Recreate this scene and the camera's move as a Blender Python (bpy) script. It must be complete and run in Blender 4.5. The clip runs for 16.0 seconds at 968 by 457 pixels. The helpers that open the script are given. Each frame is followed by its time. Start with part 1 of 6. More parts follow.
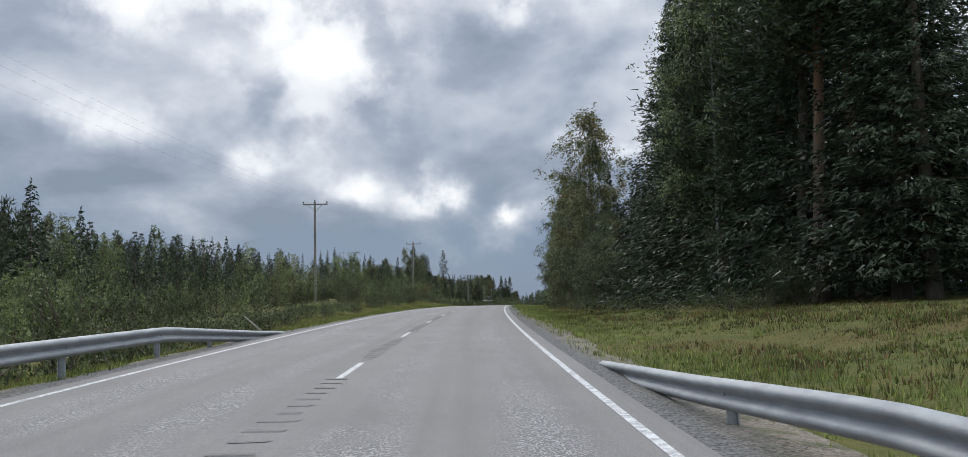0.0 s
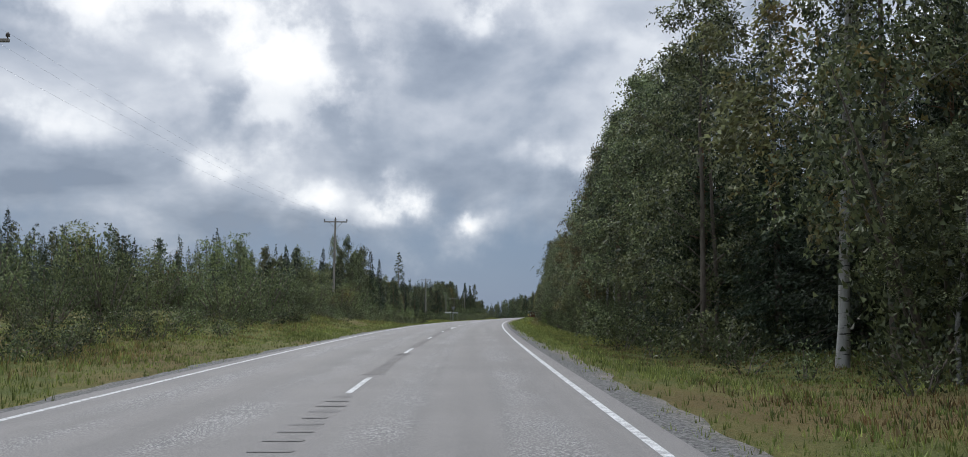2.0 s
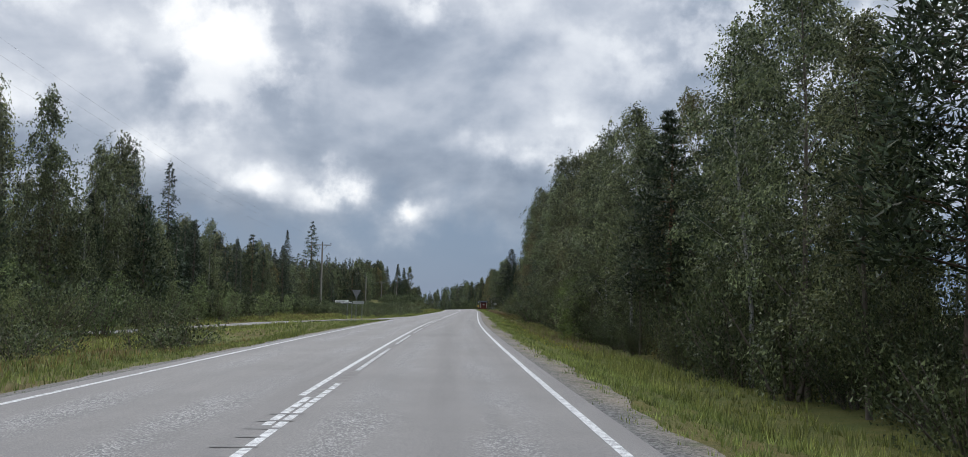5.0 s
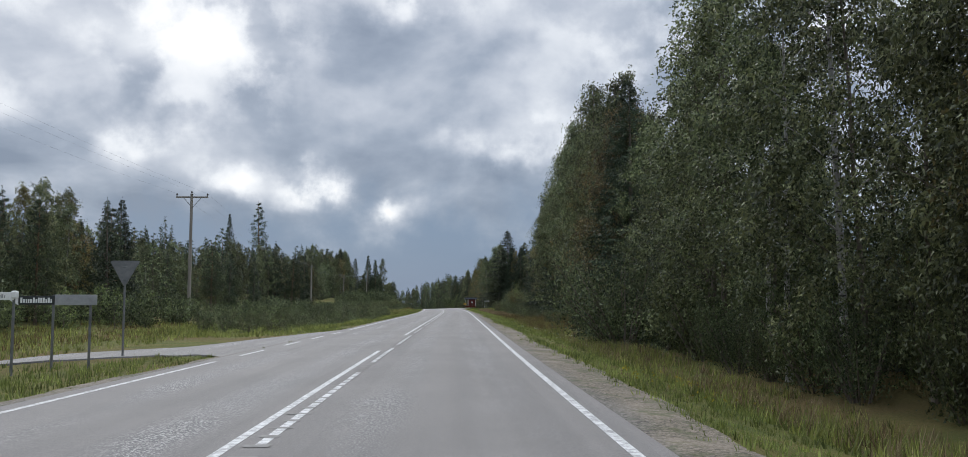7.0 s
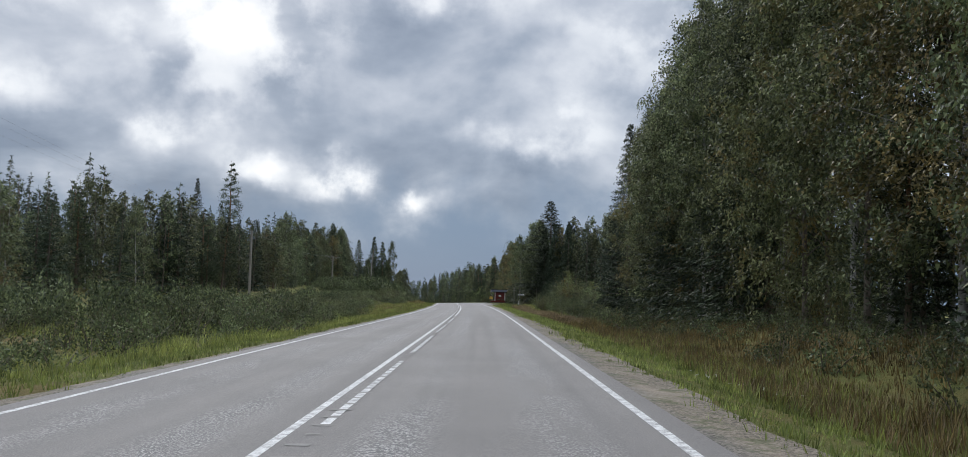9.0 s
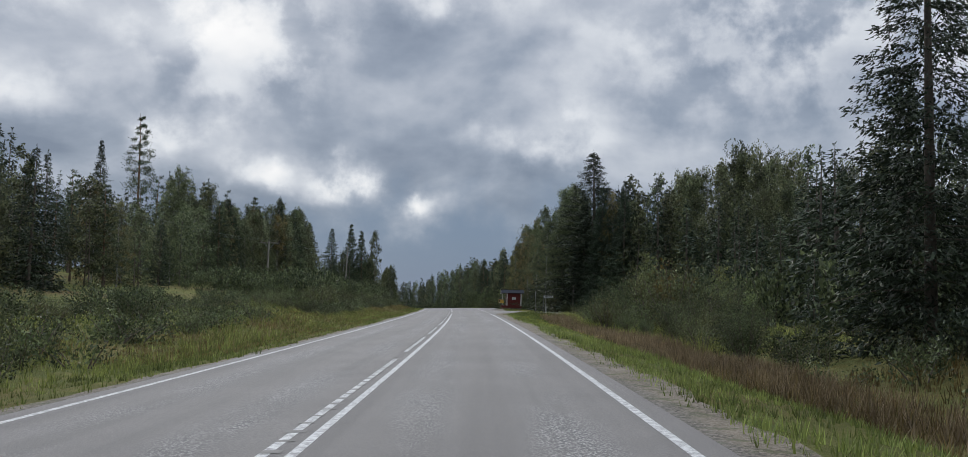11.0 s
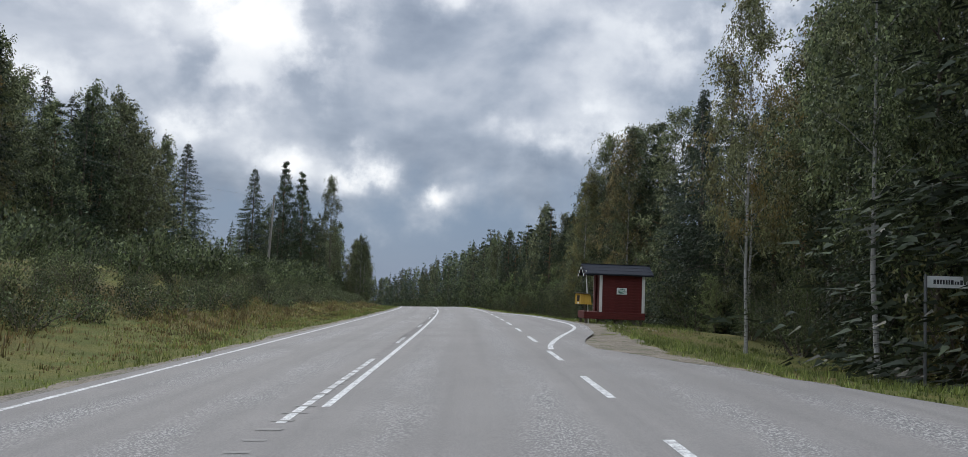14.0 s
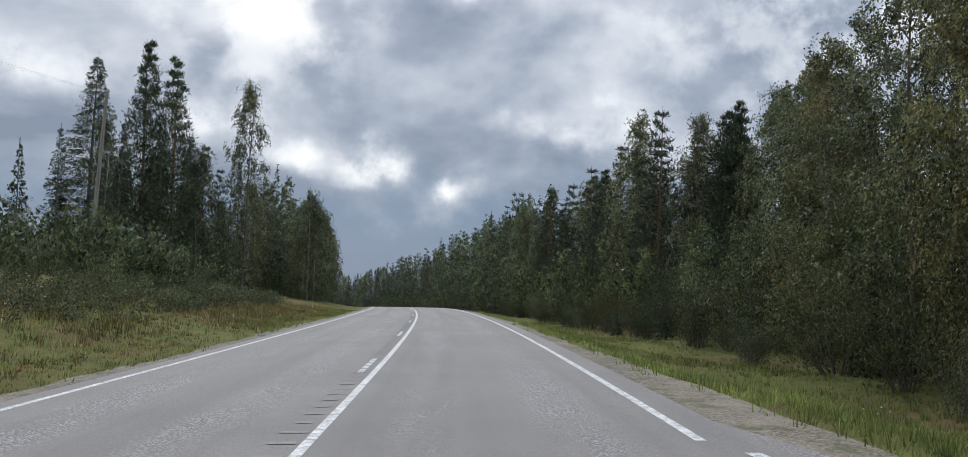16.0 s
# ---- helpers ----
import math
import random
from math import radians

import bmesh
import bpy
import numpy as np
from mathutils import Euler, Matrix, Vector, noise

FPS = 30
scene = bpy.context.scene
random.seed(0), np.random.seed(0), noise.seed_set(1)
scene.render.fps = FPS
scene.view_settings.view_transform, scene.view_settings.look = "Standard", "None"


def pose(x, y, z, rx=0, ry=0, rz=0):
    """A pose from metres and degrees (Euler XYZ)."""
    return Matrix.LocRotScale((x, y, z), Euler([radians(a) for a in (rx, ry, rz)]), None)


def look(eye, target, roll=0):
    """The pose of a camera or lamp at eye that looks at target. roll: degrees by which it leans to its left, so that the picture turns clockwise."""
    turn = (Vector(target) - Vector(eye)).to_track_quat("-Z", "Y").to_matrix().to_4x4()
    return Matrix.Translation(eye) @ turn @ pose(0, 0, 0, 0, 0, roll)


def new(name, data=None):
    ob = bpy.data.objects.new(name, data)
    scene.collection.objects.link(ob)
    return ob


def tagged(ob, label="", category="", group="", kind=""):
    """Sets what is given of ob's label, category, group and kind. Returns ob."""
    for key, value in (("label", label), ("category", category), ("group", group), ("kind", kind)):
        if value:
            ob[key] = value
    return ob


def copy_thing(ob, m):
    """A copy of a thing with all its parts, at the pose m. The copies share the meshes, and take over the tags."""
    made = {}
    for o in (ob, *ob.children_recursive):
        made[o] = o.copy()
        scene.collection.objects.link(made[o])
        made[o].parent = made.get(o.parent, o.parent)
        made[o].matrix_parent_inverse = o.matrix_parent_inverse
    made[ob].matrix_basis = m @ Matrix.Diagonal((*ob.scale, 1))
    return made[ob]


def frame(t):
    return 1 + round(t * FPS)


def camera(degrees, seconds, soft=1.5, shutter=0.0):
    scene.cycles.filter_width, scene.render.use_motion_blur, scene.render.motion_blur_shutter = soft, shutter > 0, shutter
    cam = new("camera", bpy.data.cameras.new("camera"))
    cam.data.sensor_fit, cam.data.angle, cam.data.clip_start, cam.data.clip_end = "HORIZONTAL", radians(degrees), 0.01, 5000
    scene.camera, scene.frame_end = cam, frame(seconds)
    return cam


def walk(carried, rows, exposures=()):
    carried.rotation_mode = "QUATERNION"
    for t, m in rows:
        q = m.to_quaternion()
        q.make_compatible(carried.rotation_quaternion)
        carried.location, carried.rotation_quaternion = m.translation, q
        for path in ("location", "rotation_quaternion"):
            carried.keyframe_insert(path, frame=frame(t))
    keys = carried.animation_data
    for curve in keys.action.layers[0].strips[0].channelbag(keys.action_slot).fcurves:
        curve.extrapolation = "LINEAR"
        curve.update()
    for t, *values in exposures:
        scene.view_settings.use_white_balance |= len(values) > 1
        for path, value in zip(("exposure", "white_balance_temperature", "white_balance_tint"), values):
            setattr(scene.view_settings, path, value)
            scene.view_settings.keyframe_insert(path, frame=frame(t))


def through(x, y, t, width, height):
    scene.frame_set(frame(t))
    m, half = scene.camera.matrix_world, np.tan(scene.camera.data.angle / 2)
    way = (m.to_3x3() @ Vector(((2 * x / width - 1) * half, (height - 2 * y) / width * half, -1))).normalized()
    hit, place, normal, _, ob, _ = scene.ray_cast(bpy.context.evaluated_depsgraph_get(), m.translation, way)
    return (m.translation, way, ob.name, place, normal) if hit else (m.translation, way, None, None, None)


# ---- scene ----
cam = camera(55.47, 16.0, 0.75)
# The road's line: bends (1/1000 m), vertical bends (1/10000 m) and crossfall, one value each 40 m from s = -40 m.
BENDS = [0.79, 0.81, 0.64, 0.60, 0.66, 0.28, 0.50, 0.03, -0.06, -0.33, -0.41, -0.16, -0.70, -0.94, -0.88, -0.93, -0.95, -0.98, -0.99, -1.00, -1.00, -1.00]
CRESTS = [-1.52, -1.52, -1.51, -1.48, -1.19, -0.20, 0.10, 0.08, -0.08, -0.11, -0.11, -0.26, -1.55, -1.64, -2.12, -2.23, -2.29, -1.50, -0.80, -0.30, 0.00, 0.00]
FALLS = [0.010, 0.010, 0.011, 0.003, 0.000, 0.001, -0.001, -0.019, -0.021, -0.031, -0.033, -0.040, -0.038, -0.034, -0.028, -0.020, -0.014, -0.011, -0.008, -0.006, -0.005, -0.005]
SLOPE, EYE, LANE = 0.01684, 1.308, 3.506
KNOTS = -40.0 + 40.0 * np.arange(len(BENDS))
STEP = 4.0
LINE_S = np.arange(-240.0, 2401.0, STEP)


def along(values):
    total = np.concatenate([[0.0], np.cumsum((values[1:] + values[:-1]) / 2 * STEP)])
    return total - np.interp(0.0, LINE_S, total)


FADE = np.clip((1500 - LINE_S) / 700, 0, 1)
TURN = along(np.interp(LINE_S, KNOTS, BENDS) * 1e-3 * np.clip((1100 - LINE_S) / 300, 0, 1))
LINE_X, LINE_Y = along(np.sin(TURN)), along(np.cos(TURN))
GRADE = SLOPE + along(np.interp(LINE_S, KNOTS, CRESTS) * 1e-4 * FADE)
LINE_Z = along(GRADE)


def on_road(s, d, h=0.0):
    """World places at s metres along the road, d to the right of its centre and h above its surface (arrays or numbers)."""
    s, d = np.asarray(s, float), np.asarray(d, float)
    turn = np.interp(s, LINE_S, TURN)
    fall = np.interp(s, KNOTS, FALLS) * np.clip(d, -7.0, 7.0)
    return np.stack(np.broadcast_arrays(np.interp(s, LINE_S, LINE_X) + d * np.cos(turn), np.interp(s, LINE_S, LINE_Y) - d * np.sin(turn),
                                        np.interp(s, LINE_S, LINE_Z) - fall + h), -1)


def heading(s):
    return math.degrees(-np.interp(s, LINE_S, TURN))


def drive(s, d, yaw, pitch, roll):
    x, y, z = on_road(s, d, EYE)
    return pose(x, y, z, 90 + pitch, 0, heading(s) - yaw) @ pose(0, 0, 0, 0, 0, roll)


# seconds, metres along, metres right of the centre, yaw to the right of the road, pitch, roll
ROWS = [
    (0.0, -8.97, 1.87, 1.66, 4.70, -1.17),
    (0.5, 6.10, 1.95, 1.07, 5.03, -1.11),
    (1.0, 20.96, 1.87, 1.11, 5.17, -1.11),
    (1.5, 35.85, 1.76, 1.48, 5.33, -0.70),
    (2.0, 50.88, 1.71, 1.59, 5.24, -0.31),
    (2.5, 65.49, 1.73, 1.77, 5.19, 0.30),
    (3.0, 80.05, 1.64, 2.06, 4.87, 1.41),
    (3.5, 94.58, 1.72, 2.12, 4.69, 2.00),
    (4.0, 109.39, 1.77, 2.15, 4.64, 1.91),
    (4.5, 124.18, 1.83, 2.22, 4.61, 1.53),
    (5.0, 138.89, 1.89, 2.29, 4.59, 1.02),
    (5.5, 153.51, 1.93, 2.36, 4.59, 0.56),
    (6.0, 167.97, 1.93, 2.41, 4.60, 0.34),
    (6.5, 182.29, 1.89, 2.45, 4.55, 0.20),
    (7.0, 196.38, 1.88, 2.26, 4.45, 0.14),
    (7.5, 210.37, 1.95, 1.93, 4.24, -0.10),
    (8.0, 224.12, 1.96, 1.71, 4.02, 0.26),
    (8.5, 237.73, 1.87, 0.93, 3.84, 0.61),
    (9.0, 251.41, 1.69, 0.06, 4.03, 1.52),
    (9.5, 265.14, 1.68, -0.21, 4.04, 1.51),
    (10.0, 278.93, 1.67, -0.24, 4.10, 1.44),
    (10.5, 292.78, 1.67, -0.13, 4.17, 1.35),
    (11.0, 306.68, 1.69, 0.01, 4.20, 1.30),
    (11.5, 320.65, 1.72, 0.06, 4.17, 1.29),
    (12.0, 334.62, 1.83, 0.17, 3.91, 1.19),
    (12.5, 348.97, 1.87, 0.32, 3.72, 1.09),
    (13.0, 363.66, 1.89, 0.39, 3.73, 1.24),
    (13.5, 378.41, 1.82, 0.41, 3.75, 1.69),
    (14.0, 392.65, 1.74, 0.57, 3.69, 2.04),
    (14.5, 406.70, 1.81, 0.76, 3.41, 0.54),
    (15.0, 420.89, 1.72, 0.75, 3.33, 0.18),
    (15.5, 434.91, 1.51, 1.18, 3.46, 1.99),
    (16.0, 448.79, 1.34, 1.34, 3.25, 2.22),
]
walk(cam, [(t, drive(*row)) for t, *row in ROWS], [(0.0, 0.0), (9.2, 0.02), (11.0, -0.22), (11.8, -0.22), (12.6, -0.04), (13.2, 0.0), (16.0, 0.0)])

# ---- world, sun ----
def sky_world():
    world = bpy.data.worlds.new("overcast_sky")
    scene.world = world
    world.use_nodes = True
    nt = world.node_tree
    nt.nodes.clear()
    N, link = nt.nodes.new, nt.links.new

    def val(op, a, b=None, c=None):
        n = N("ShaderNodeMath")
        n.operation = op
        for i, v in enumerate((a, b, c)):
            if v is None:
                continue
            if isinstance(v, (int, float)):
                n.inputs[i].default_value = v
            else:
                link(v, n.inputs[i])
        return n.outputs[0]

    def ramp(fac, stops):
        n = N("ShaderNodeValToRGB")
        link(fac, n.inputs[0])
        e = n.color_ramp.elements
        while len(e) < len(stops):
            e.new(0.5)
        for el, (p, col) in zip(e, stops):
            el.position, el.color = p, (*col, 1)
        return n.outputs[0]

    coord = N("ShaderNodeTexCoord").outputs["Generated"]
    sep = N("ShaderNodeSeparateXYZ")
    link(coord, sep.inputs[0])
    up = val("MAXIMUM", sep.outputs[2], 0.0)
    # the cloud deck as a plane overhead
    lift = val("ADD", up, 0.42)
    plane = N("ShaderNodeCombineXYZ")
    link(val("DIVIDE", sep.outputs[0], lift), plane.inputs[0])
    link(val("DIVIDE", sep.outputs[1], lift), plane.inputs[1])

    def clouds(scale, detail, rough, offset, distort=0.0):
        m = N("ShaderNodeMapping")
        m.inputs["Location"].default_value = offset
        link(plane.outputs[0], m.inputs[0])
        n = N("ShaderNodeTexNoise")
        n.inputs["Scale"].default_value, n.inputs["Detail"].default_value = scale, detail
        n.inputs["Roughness"].default_value, n.inputs["Distortion"].default_value = rough, distort
        link(m.outputs[0], n.inputs["Vector"])
        return n.outputs[0]

    big, fine = clouds(2.6, 6.0, 0.50, CLOUD_SHIFT, 0.25), clouds(7.0, 5.0, 0.50, (4.0, 1.0, 2.0), 0.2)
    # thin places in the deck, where the light comes through
    warp = N("ShaderNodeTexNoise")
    warp.inputs["Scale"].default_value, warp.inputs["Detail"].default_value = 14.0, 6.0
    link(coord, warp.inputs["Vector"])
    shift = N("ShaderNodeVectorMath")
    shift.operation = "SUBTRACT"
    link(warp.outputs["Color"], shift.inputs[0])
    shift.inputs[1].default_value = (0.5, 0.5, 0.5)
    bent = N("ShaderNodeVectorMath")
    bent.operation = "MULTIPLY_ADD"
    link(shift.outputs[0], bent.inputs[0])
    bent.inputs[1].default_value = (0.085, 0.085, 0.085)
    link(coord, bent.inputs[2])
    thin = None
    for azimuth, height, wide, tall, strength in THIN_CLOUDS:
        a, e = radians(azimuth), radians(height)
        right, ahead = (math.cos(a), -math.sin(a), 0), (math.sin(a) * math.cos(e), math.cos(a) * math.cos(e), math.sin(e))
        top = Vector(right).cross(Vector(ahead))
        parts = []
        for axis, size in ((right, wide), (top, tall)):
            d = N("ShaderNodeVectorMath")
            d.operation = "DOT_PRODUCT"
            link(bent.outputs[0], d.inputs[0])
            d.inputs[1].default_value = axis
            middle = Vector(axis).dot(Vector(ahead))
            q = val("DIVIDE", val("SUBTRACT", d.outputs["Value"], middle), math.tan(radians(size)))
            parts.append(val("MULTIPLY", q, q))
        front = N("ShaderNodeVectorMath")
        front.operation = "DOT_PRODUCT"
        link(coord, front.inputs[0])
        front.inputs[1].default_value = ahead
        lobe = val("MULTIPLY", val("EXPONENT", val("MULTIPLY", val("ADD", *parts), -1.0)), val("GREATER_THAN", front.outputs["Value"], 0.0))
        lobe = val("MULTIPLY", lobe, strength)
        thin = lobe if thin is None else val("ADD", thin, lobe)
    puff = N("ShaderNodeTexNoise")
    puff.inputs["Scale"].default_value, puff.inputs["Detail"].default_value, puff.inputs["Roughness"].default_value = 17.0, 6.0, 0.55
    link(coord, puff.inputs["Vector"])
    billow = N("ShaderNodeMapRange")
    billow.interpolation_type = "SMOOTHSTEP"
    link(puff.outputs[0], billow.inputs[0])
    billow.inputs[1].default_value, billow.inputs[2].default_value, billow.inputs[3].default_value, billow.inputs[4].default_value = 0.36, 0.62, 0.35, 1.1
    thin = val("MULTIPLY", thin, billow.outputs[0])
    density = val("ADD", val("MULTIPLY", big, 0.82), val("MULTIPLY", fine, 0.18))
    light = val("ADD", val("ADD", density, thin), val("MULTIPLY", up, 0.16))
    grey = ramp(light, [(0.42, (0.205, 0.26, 0.355)), (0.52, (0.33, 0.39, 0.49)), (0.62, (0.53, 0.58, 0.67)), (0.75, (0.80, 0.84, 0.90)), (1.05, (1.12, 1.12, 1.12))])
    low = N("ShaderNodeMix")
    low.data_type = "RGBA"
    band = N("ShaderNodeMapRange")
    band.interpolation_type = "SMOOTHSTEP"
    link(val("ADD", up, val("MULTIPLY", val("SUBTRACT", puff.outputs[0], 0.5), 0.13)), band.inputs[0])
    band.inputs[1].default_value, band.inputs[2].default_value, band.inputs[3].default_value, band.inputs[4].default_value = 0.05, 0.13, 0.95, 0.0
    link(val("MULTIPLY", band.outputs[0], val("SUBTRACT", 1.0, val("MINIMUM", val("MULTIPLY", thin, 2.2), 1.0))), low.inputs[0])
    link(grey, low.inputs[6])
    low.inputs[7].default_value = (0.180, 0.262, 0.390, 1)
    sky = N("ShaderNodeTexSky")
    sky.sky_type = "NISHITA"
    sky.sun_disc, sky.sun_elevation, sky.sun_rotation = False, radians(SUN_HEIGHT), radians(SUN_WAY)
    clear, deck, both, out = N("ShaderNodeBackground"), N("ShaderNodeBackground"), N("ShaderNodeAddShader"), N("ShaderNodeOutputWorld")
    link(sky.outputs[0], clear.inputs[0])
    clear.inputs[1].default_value = 0.005
    link(low.outputs[2], deck.inputs[0])
    # an overcast deck is brightest overhead
    high = N("ShaderNodeMapRange")
    high.interpolation_type = "SMOOTHSTEP"
    link(up, high.inputs[0])
    high.inputs[1].default_value, high.inputs[2].default_value, high.inputs[3].default_value, high.inputs[4].default_value = 0.36, 0.85, 1.0, ZENITH
    link(val("MULTIPLY", high.outputs[0], SKY_LIGHT), deck.inputs[1])
    link(clear.outputs[0], both.inputs[0])
    link(deck.outputs[0], both.inputs[1])
    link(both.outputs[0], out.inputs[0])


SUN_WAY, SUN_HEIGHT, SKY_LIGHT, ZENITH = -12.0, 34.0, 0.96, 3.1
CLOUD_SHIFT = (0.3, 0.1, 0.0)
# thin places in the clouds: degrees to the right of north, height, half width, half height, strength
THIN_CLOUDS = [(-8.5, 15.0, 5.5, 3.6, 0.36), (-1.6, 6.9, 2.3, 1.0, 0.50), (-20.0, 17.5, 3.0, 2.0, 0.30), (-13.0, 18.5, 6.0, 1.6, 0.22), (4.0, 18.5, 4.0, 1.5, 0.30),
               (-22.0, 11.0, 4.0, 1.6, 0.22), (3.0, 5.6, 1.3, 0.6, 0.38), (-7.0, 7.3, 2.0, 0.9, 0.36), (10.0, 9.5, 4.0, 1.4, 0.24), (-12.0, 9.5, 3.5, 1.0, 0.22), (20.0, 15.0, 8.0, 5.0, 0.16), (30.0, 17.0, 9.0, 5.5, 0.30)]
sky_world()
sun = new("sun", bpy.data.lights.new("sun", "SUN"))
sun.data.energy, sun.data.angle, sun.data.color = 1.0, radians(14), (1.0, 0.95, 0.88)
_a, _e = radians(SUN_WAY), radians(SUN_HEIGHT)
sun.matrix_world = look((0, 0, 60), Vector((0, 0, 60)) - 40 * Vector((math.sin(_a) * math.cos(_e), math.cos(_a) * math.cos(_e), math.sin(_e))))


# ---- materials ----
class Nodes:
    """A small helper to write node trees in few lines."""

    def __init__(self, name):
        self.mat = bpy.data.materials.new(name)
        self.mat.use_nodes = True
        self.nt = self.mat.node_tree
        self.shader = self.nt.nodes["Principled BSDF"]
        self.out = self.nt.nodes["Material Output"]
        self.where = self.add("ShaderNodeTexCoord").outputs["Object"]

    def add(self, kind):
        return self.nt.nodes.new(kind)

    def put(self, socket, v):
        if isinstance(v, (int, float)):
            socket.default_value = v
        elif isinstance(v, tuple):
            socket.default_value = (*v, 1) if len(v) == 3 and socket.type == "RGBA" else v
        else:
            self.nt.links.new(v, socket)

    def noise(self, scale, detail=3.0, rough=0.5, vector=None, stretch=None):
        n = self.add("ShaderNodeTexNoise")
        for key, v in (("Scale", scale), ("Detail", detail), ("Roughness", rough)):
            n.inputs[key].default_value = v
        src = self.where if vector is None else vector
        if stretch:
            m = self.add("ShaderNodeMapping")
            m.inputs["Scale"].default_value = stretch
            self.put(m.inputs[0], src)
            src = m.outputs[0]
        self.put(n.inputs["Vector"], src)
        return n.outputs[0]

    def math(self, op, a, b=0.0, clamp=False):
        n = self.add("ShaderNodeMath")
        n.operation, n.use_clamp = op, clamp
        self.put(n.inputs[0], a)
        self.put(n.inputs[1], b)
        return n.outputs[0]

    def spread(self, v, lo, hi):
        n = self.add("ShaderNodeMapRange")
        self.put(n.inputs[0], v)
        n.inputs[1].default_value, n.inputs[2].default_value = lo, hi
        return n.outputs[0]

    def mix(self, fac, a, b, how="MIX"):
        n = self.add("ShaderNodeMix")
        n.data_type, n.blend_type = "RGBA", how
        self.put(n.inputs[0], fac)
        self.put(n.inputs[6], a)
        self.put(n.inputs[7], b)
        return n.outputs[2]

    def bump(self, height, strength, distance):
        n = self.add("ShaderNodeBump")
        n.inputs["Strength"].default_value, n.inputs["Distance"].default_value = strength, distance
        self.put(n.inputs["Height"], height)
        self.put(self.shader.inputs["Normal"], n.outputs[0])

    def done(self, colour, rough=0.8, metal=0.0, spec=0.3):
        self.put(self.shader.inputs["Base Color"], colour)
        self.put(self.shader.inputs["Roughness"], rough)
        self.put(self.shader.inputs["Metallic"], metal)
        self.put(self.shader.inputs["Specular IOR Level"], spec)
        return self.mat


def asphalt():
    m = Nodes("asphalt")
    uv = m.add("ShaderNodeUVMap").outputs[0]     # u: metres right of the centre, v: metres along
    sep = m.add("ShaderNodeSeparateXYZ")
    m.put(sep.inputs[0], uv)
    grain = m.noise(60.0, 4.0, 0.75)
    speck = m.noise(170.0, 2.0, 0.6)
    patch = m.noise(0.35, 4.0, 0.6)
    streak = m.noise(1.0, 3.0, 0.55, uv, (1.9, 0.025, 1.0))
    colour = m.mix(m.spread(patch, 0.3, 0.7), (0.212, 0.198, 0.185), (0.250, 0.234, 0.218))
    colour = m.mix(m.math("MULTIPLY", m.spread(streak, 0.45, 0.64), 0.5), colour, (0.168, 0.157, 0.148))
    colour = m.mix(m.math("MULTIPLY", m.spread(speck, 0.56, 0.72), 0.6), colour, (0.385, 0.365, 0.34))
    colour = m.mix(m.math("MULTIPLY", m.spread(grain, 0.60, 0.40), 0.5), colour, (0.095, 0.093, 0.095))
    # worn wheel paths, ravelled into coarse light stone here and there
    wheel = m.math("PINGPONG", m.math("ADD", sep.outputs[0], 0.0), 1.75)
    worn = m.math("MULTIPLY", m.spread(m.noise(0.5, 6.0, 0.7, uv, (1.1, 0.3, 1)), 0.40, 0.58), m.spread(m.math("ABSOLUTE", m.math("SUBTRACT", wheel, 0.95)), 0.55, 0.15))
    stones = m.spread(m.noise(40.0, 2.0, 0.6), 0.51, 0.57)
    colour = m.mix(m.math("MULTIPLY", m.math("MULTIPLY", worn, stones), 0.75), colour, (0.46, 0.44, 0.415))
    colour = m.mix(m.math("MULTIPLY", m.math("MULTIPLY", worn, m.math("SUBTRACT", 1.0, stones)), 0.72), colour, (0.12, 0.118, 0.118))
    m.bump(m.math("ADD", m.math("MULTIPLY", grain, 0.7), speck), 0.55, 0.01)
    return m.done(colour, m.math("SUBTRACT", 0.86, m.math("MULTIPLY", patch, 0.1)), 0, 0.25)


def paint_line():
    m = Nodes("road_paint")
    wear = m.math("ADD", m.math("MULTIPLY", m.noise(9.0, 5.0, 0.7), 0.7), m.math("MULTIPLY", m.noise(60.0, 2.0, 0.6), 0.35))
    colour = m.mix(m.spread(wear, 0.47, 0.60), (0.60, 0.60, 0.585), (0.28, 0.275, 0.27))
    m.bump(m.noise(90.0, 3.0), 0.3, 0.006)
    return m.done(colour, 0.75, 0, 0.3)


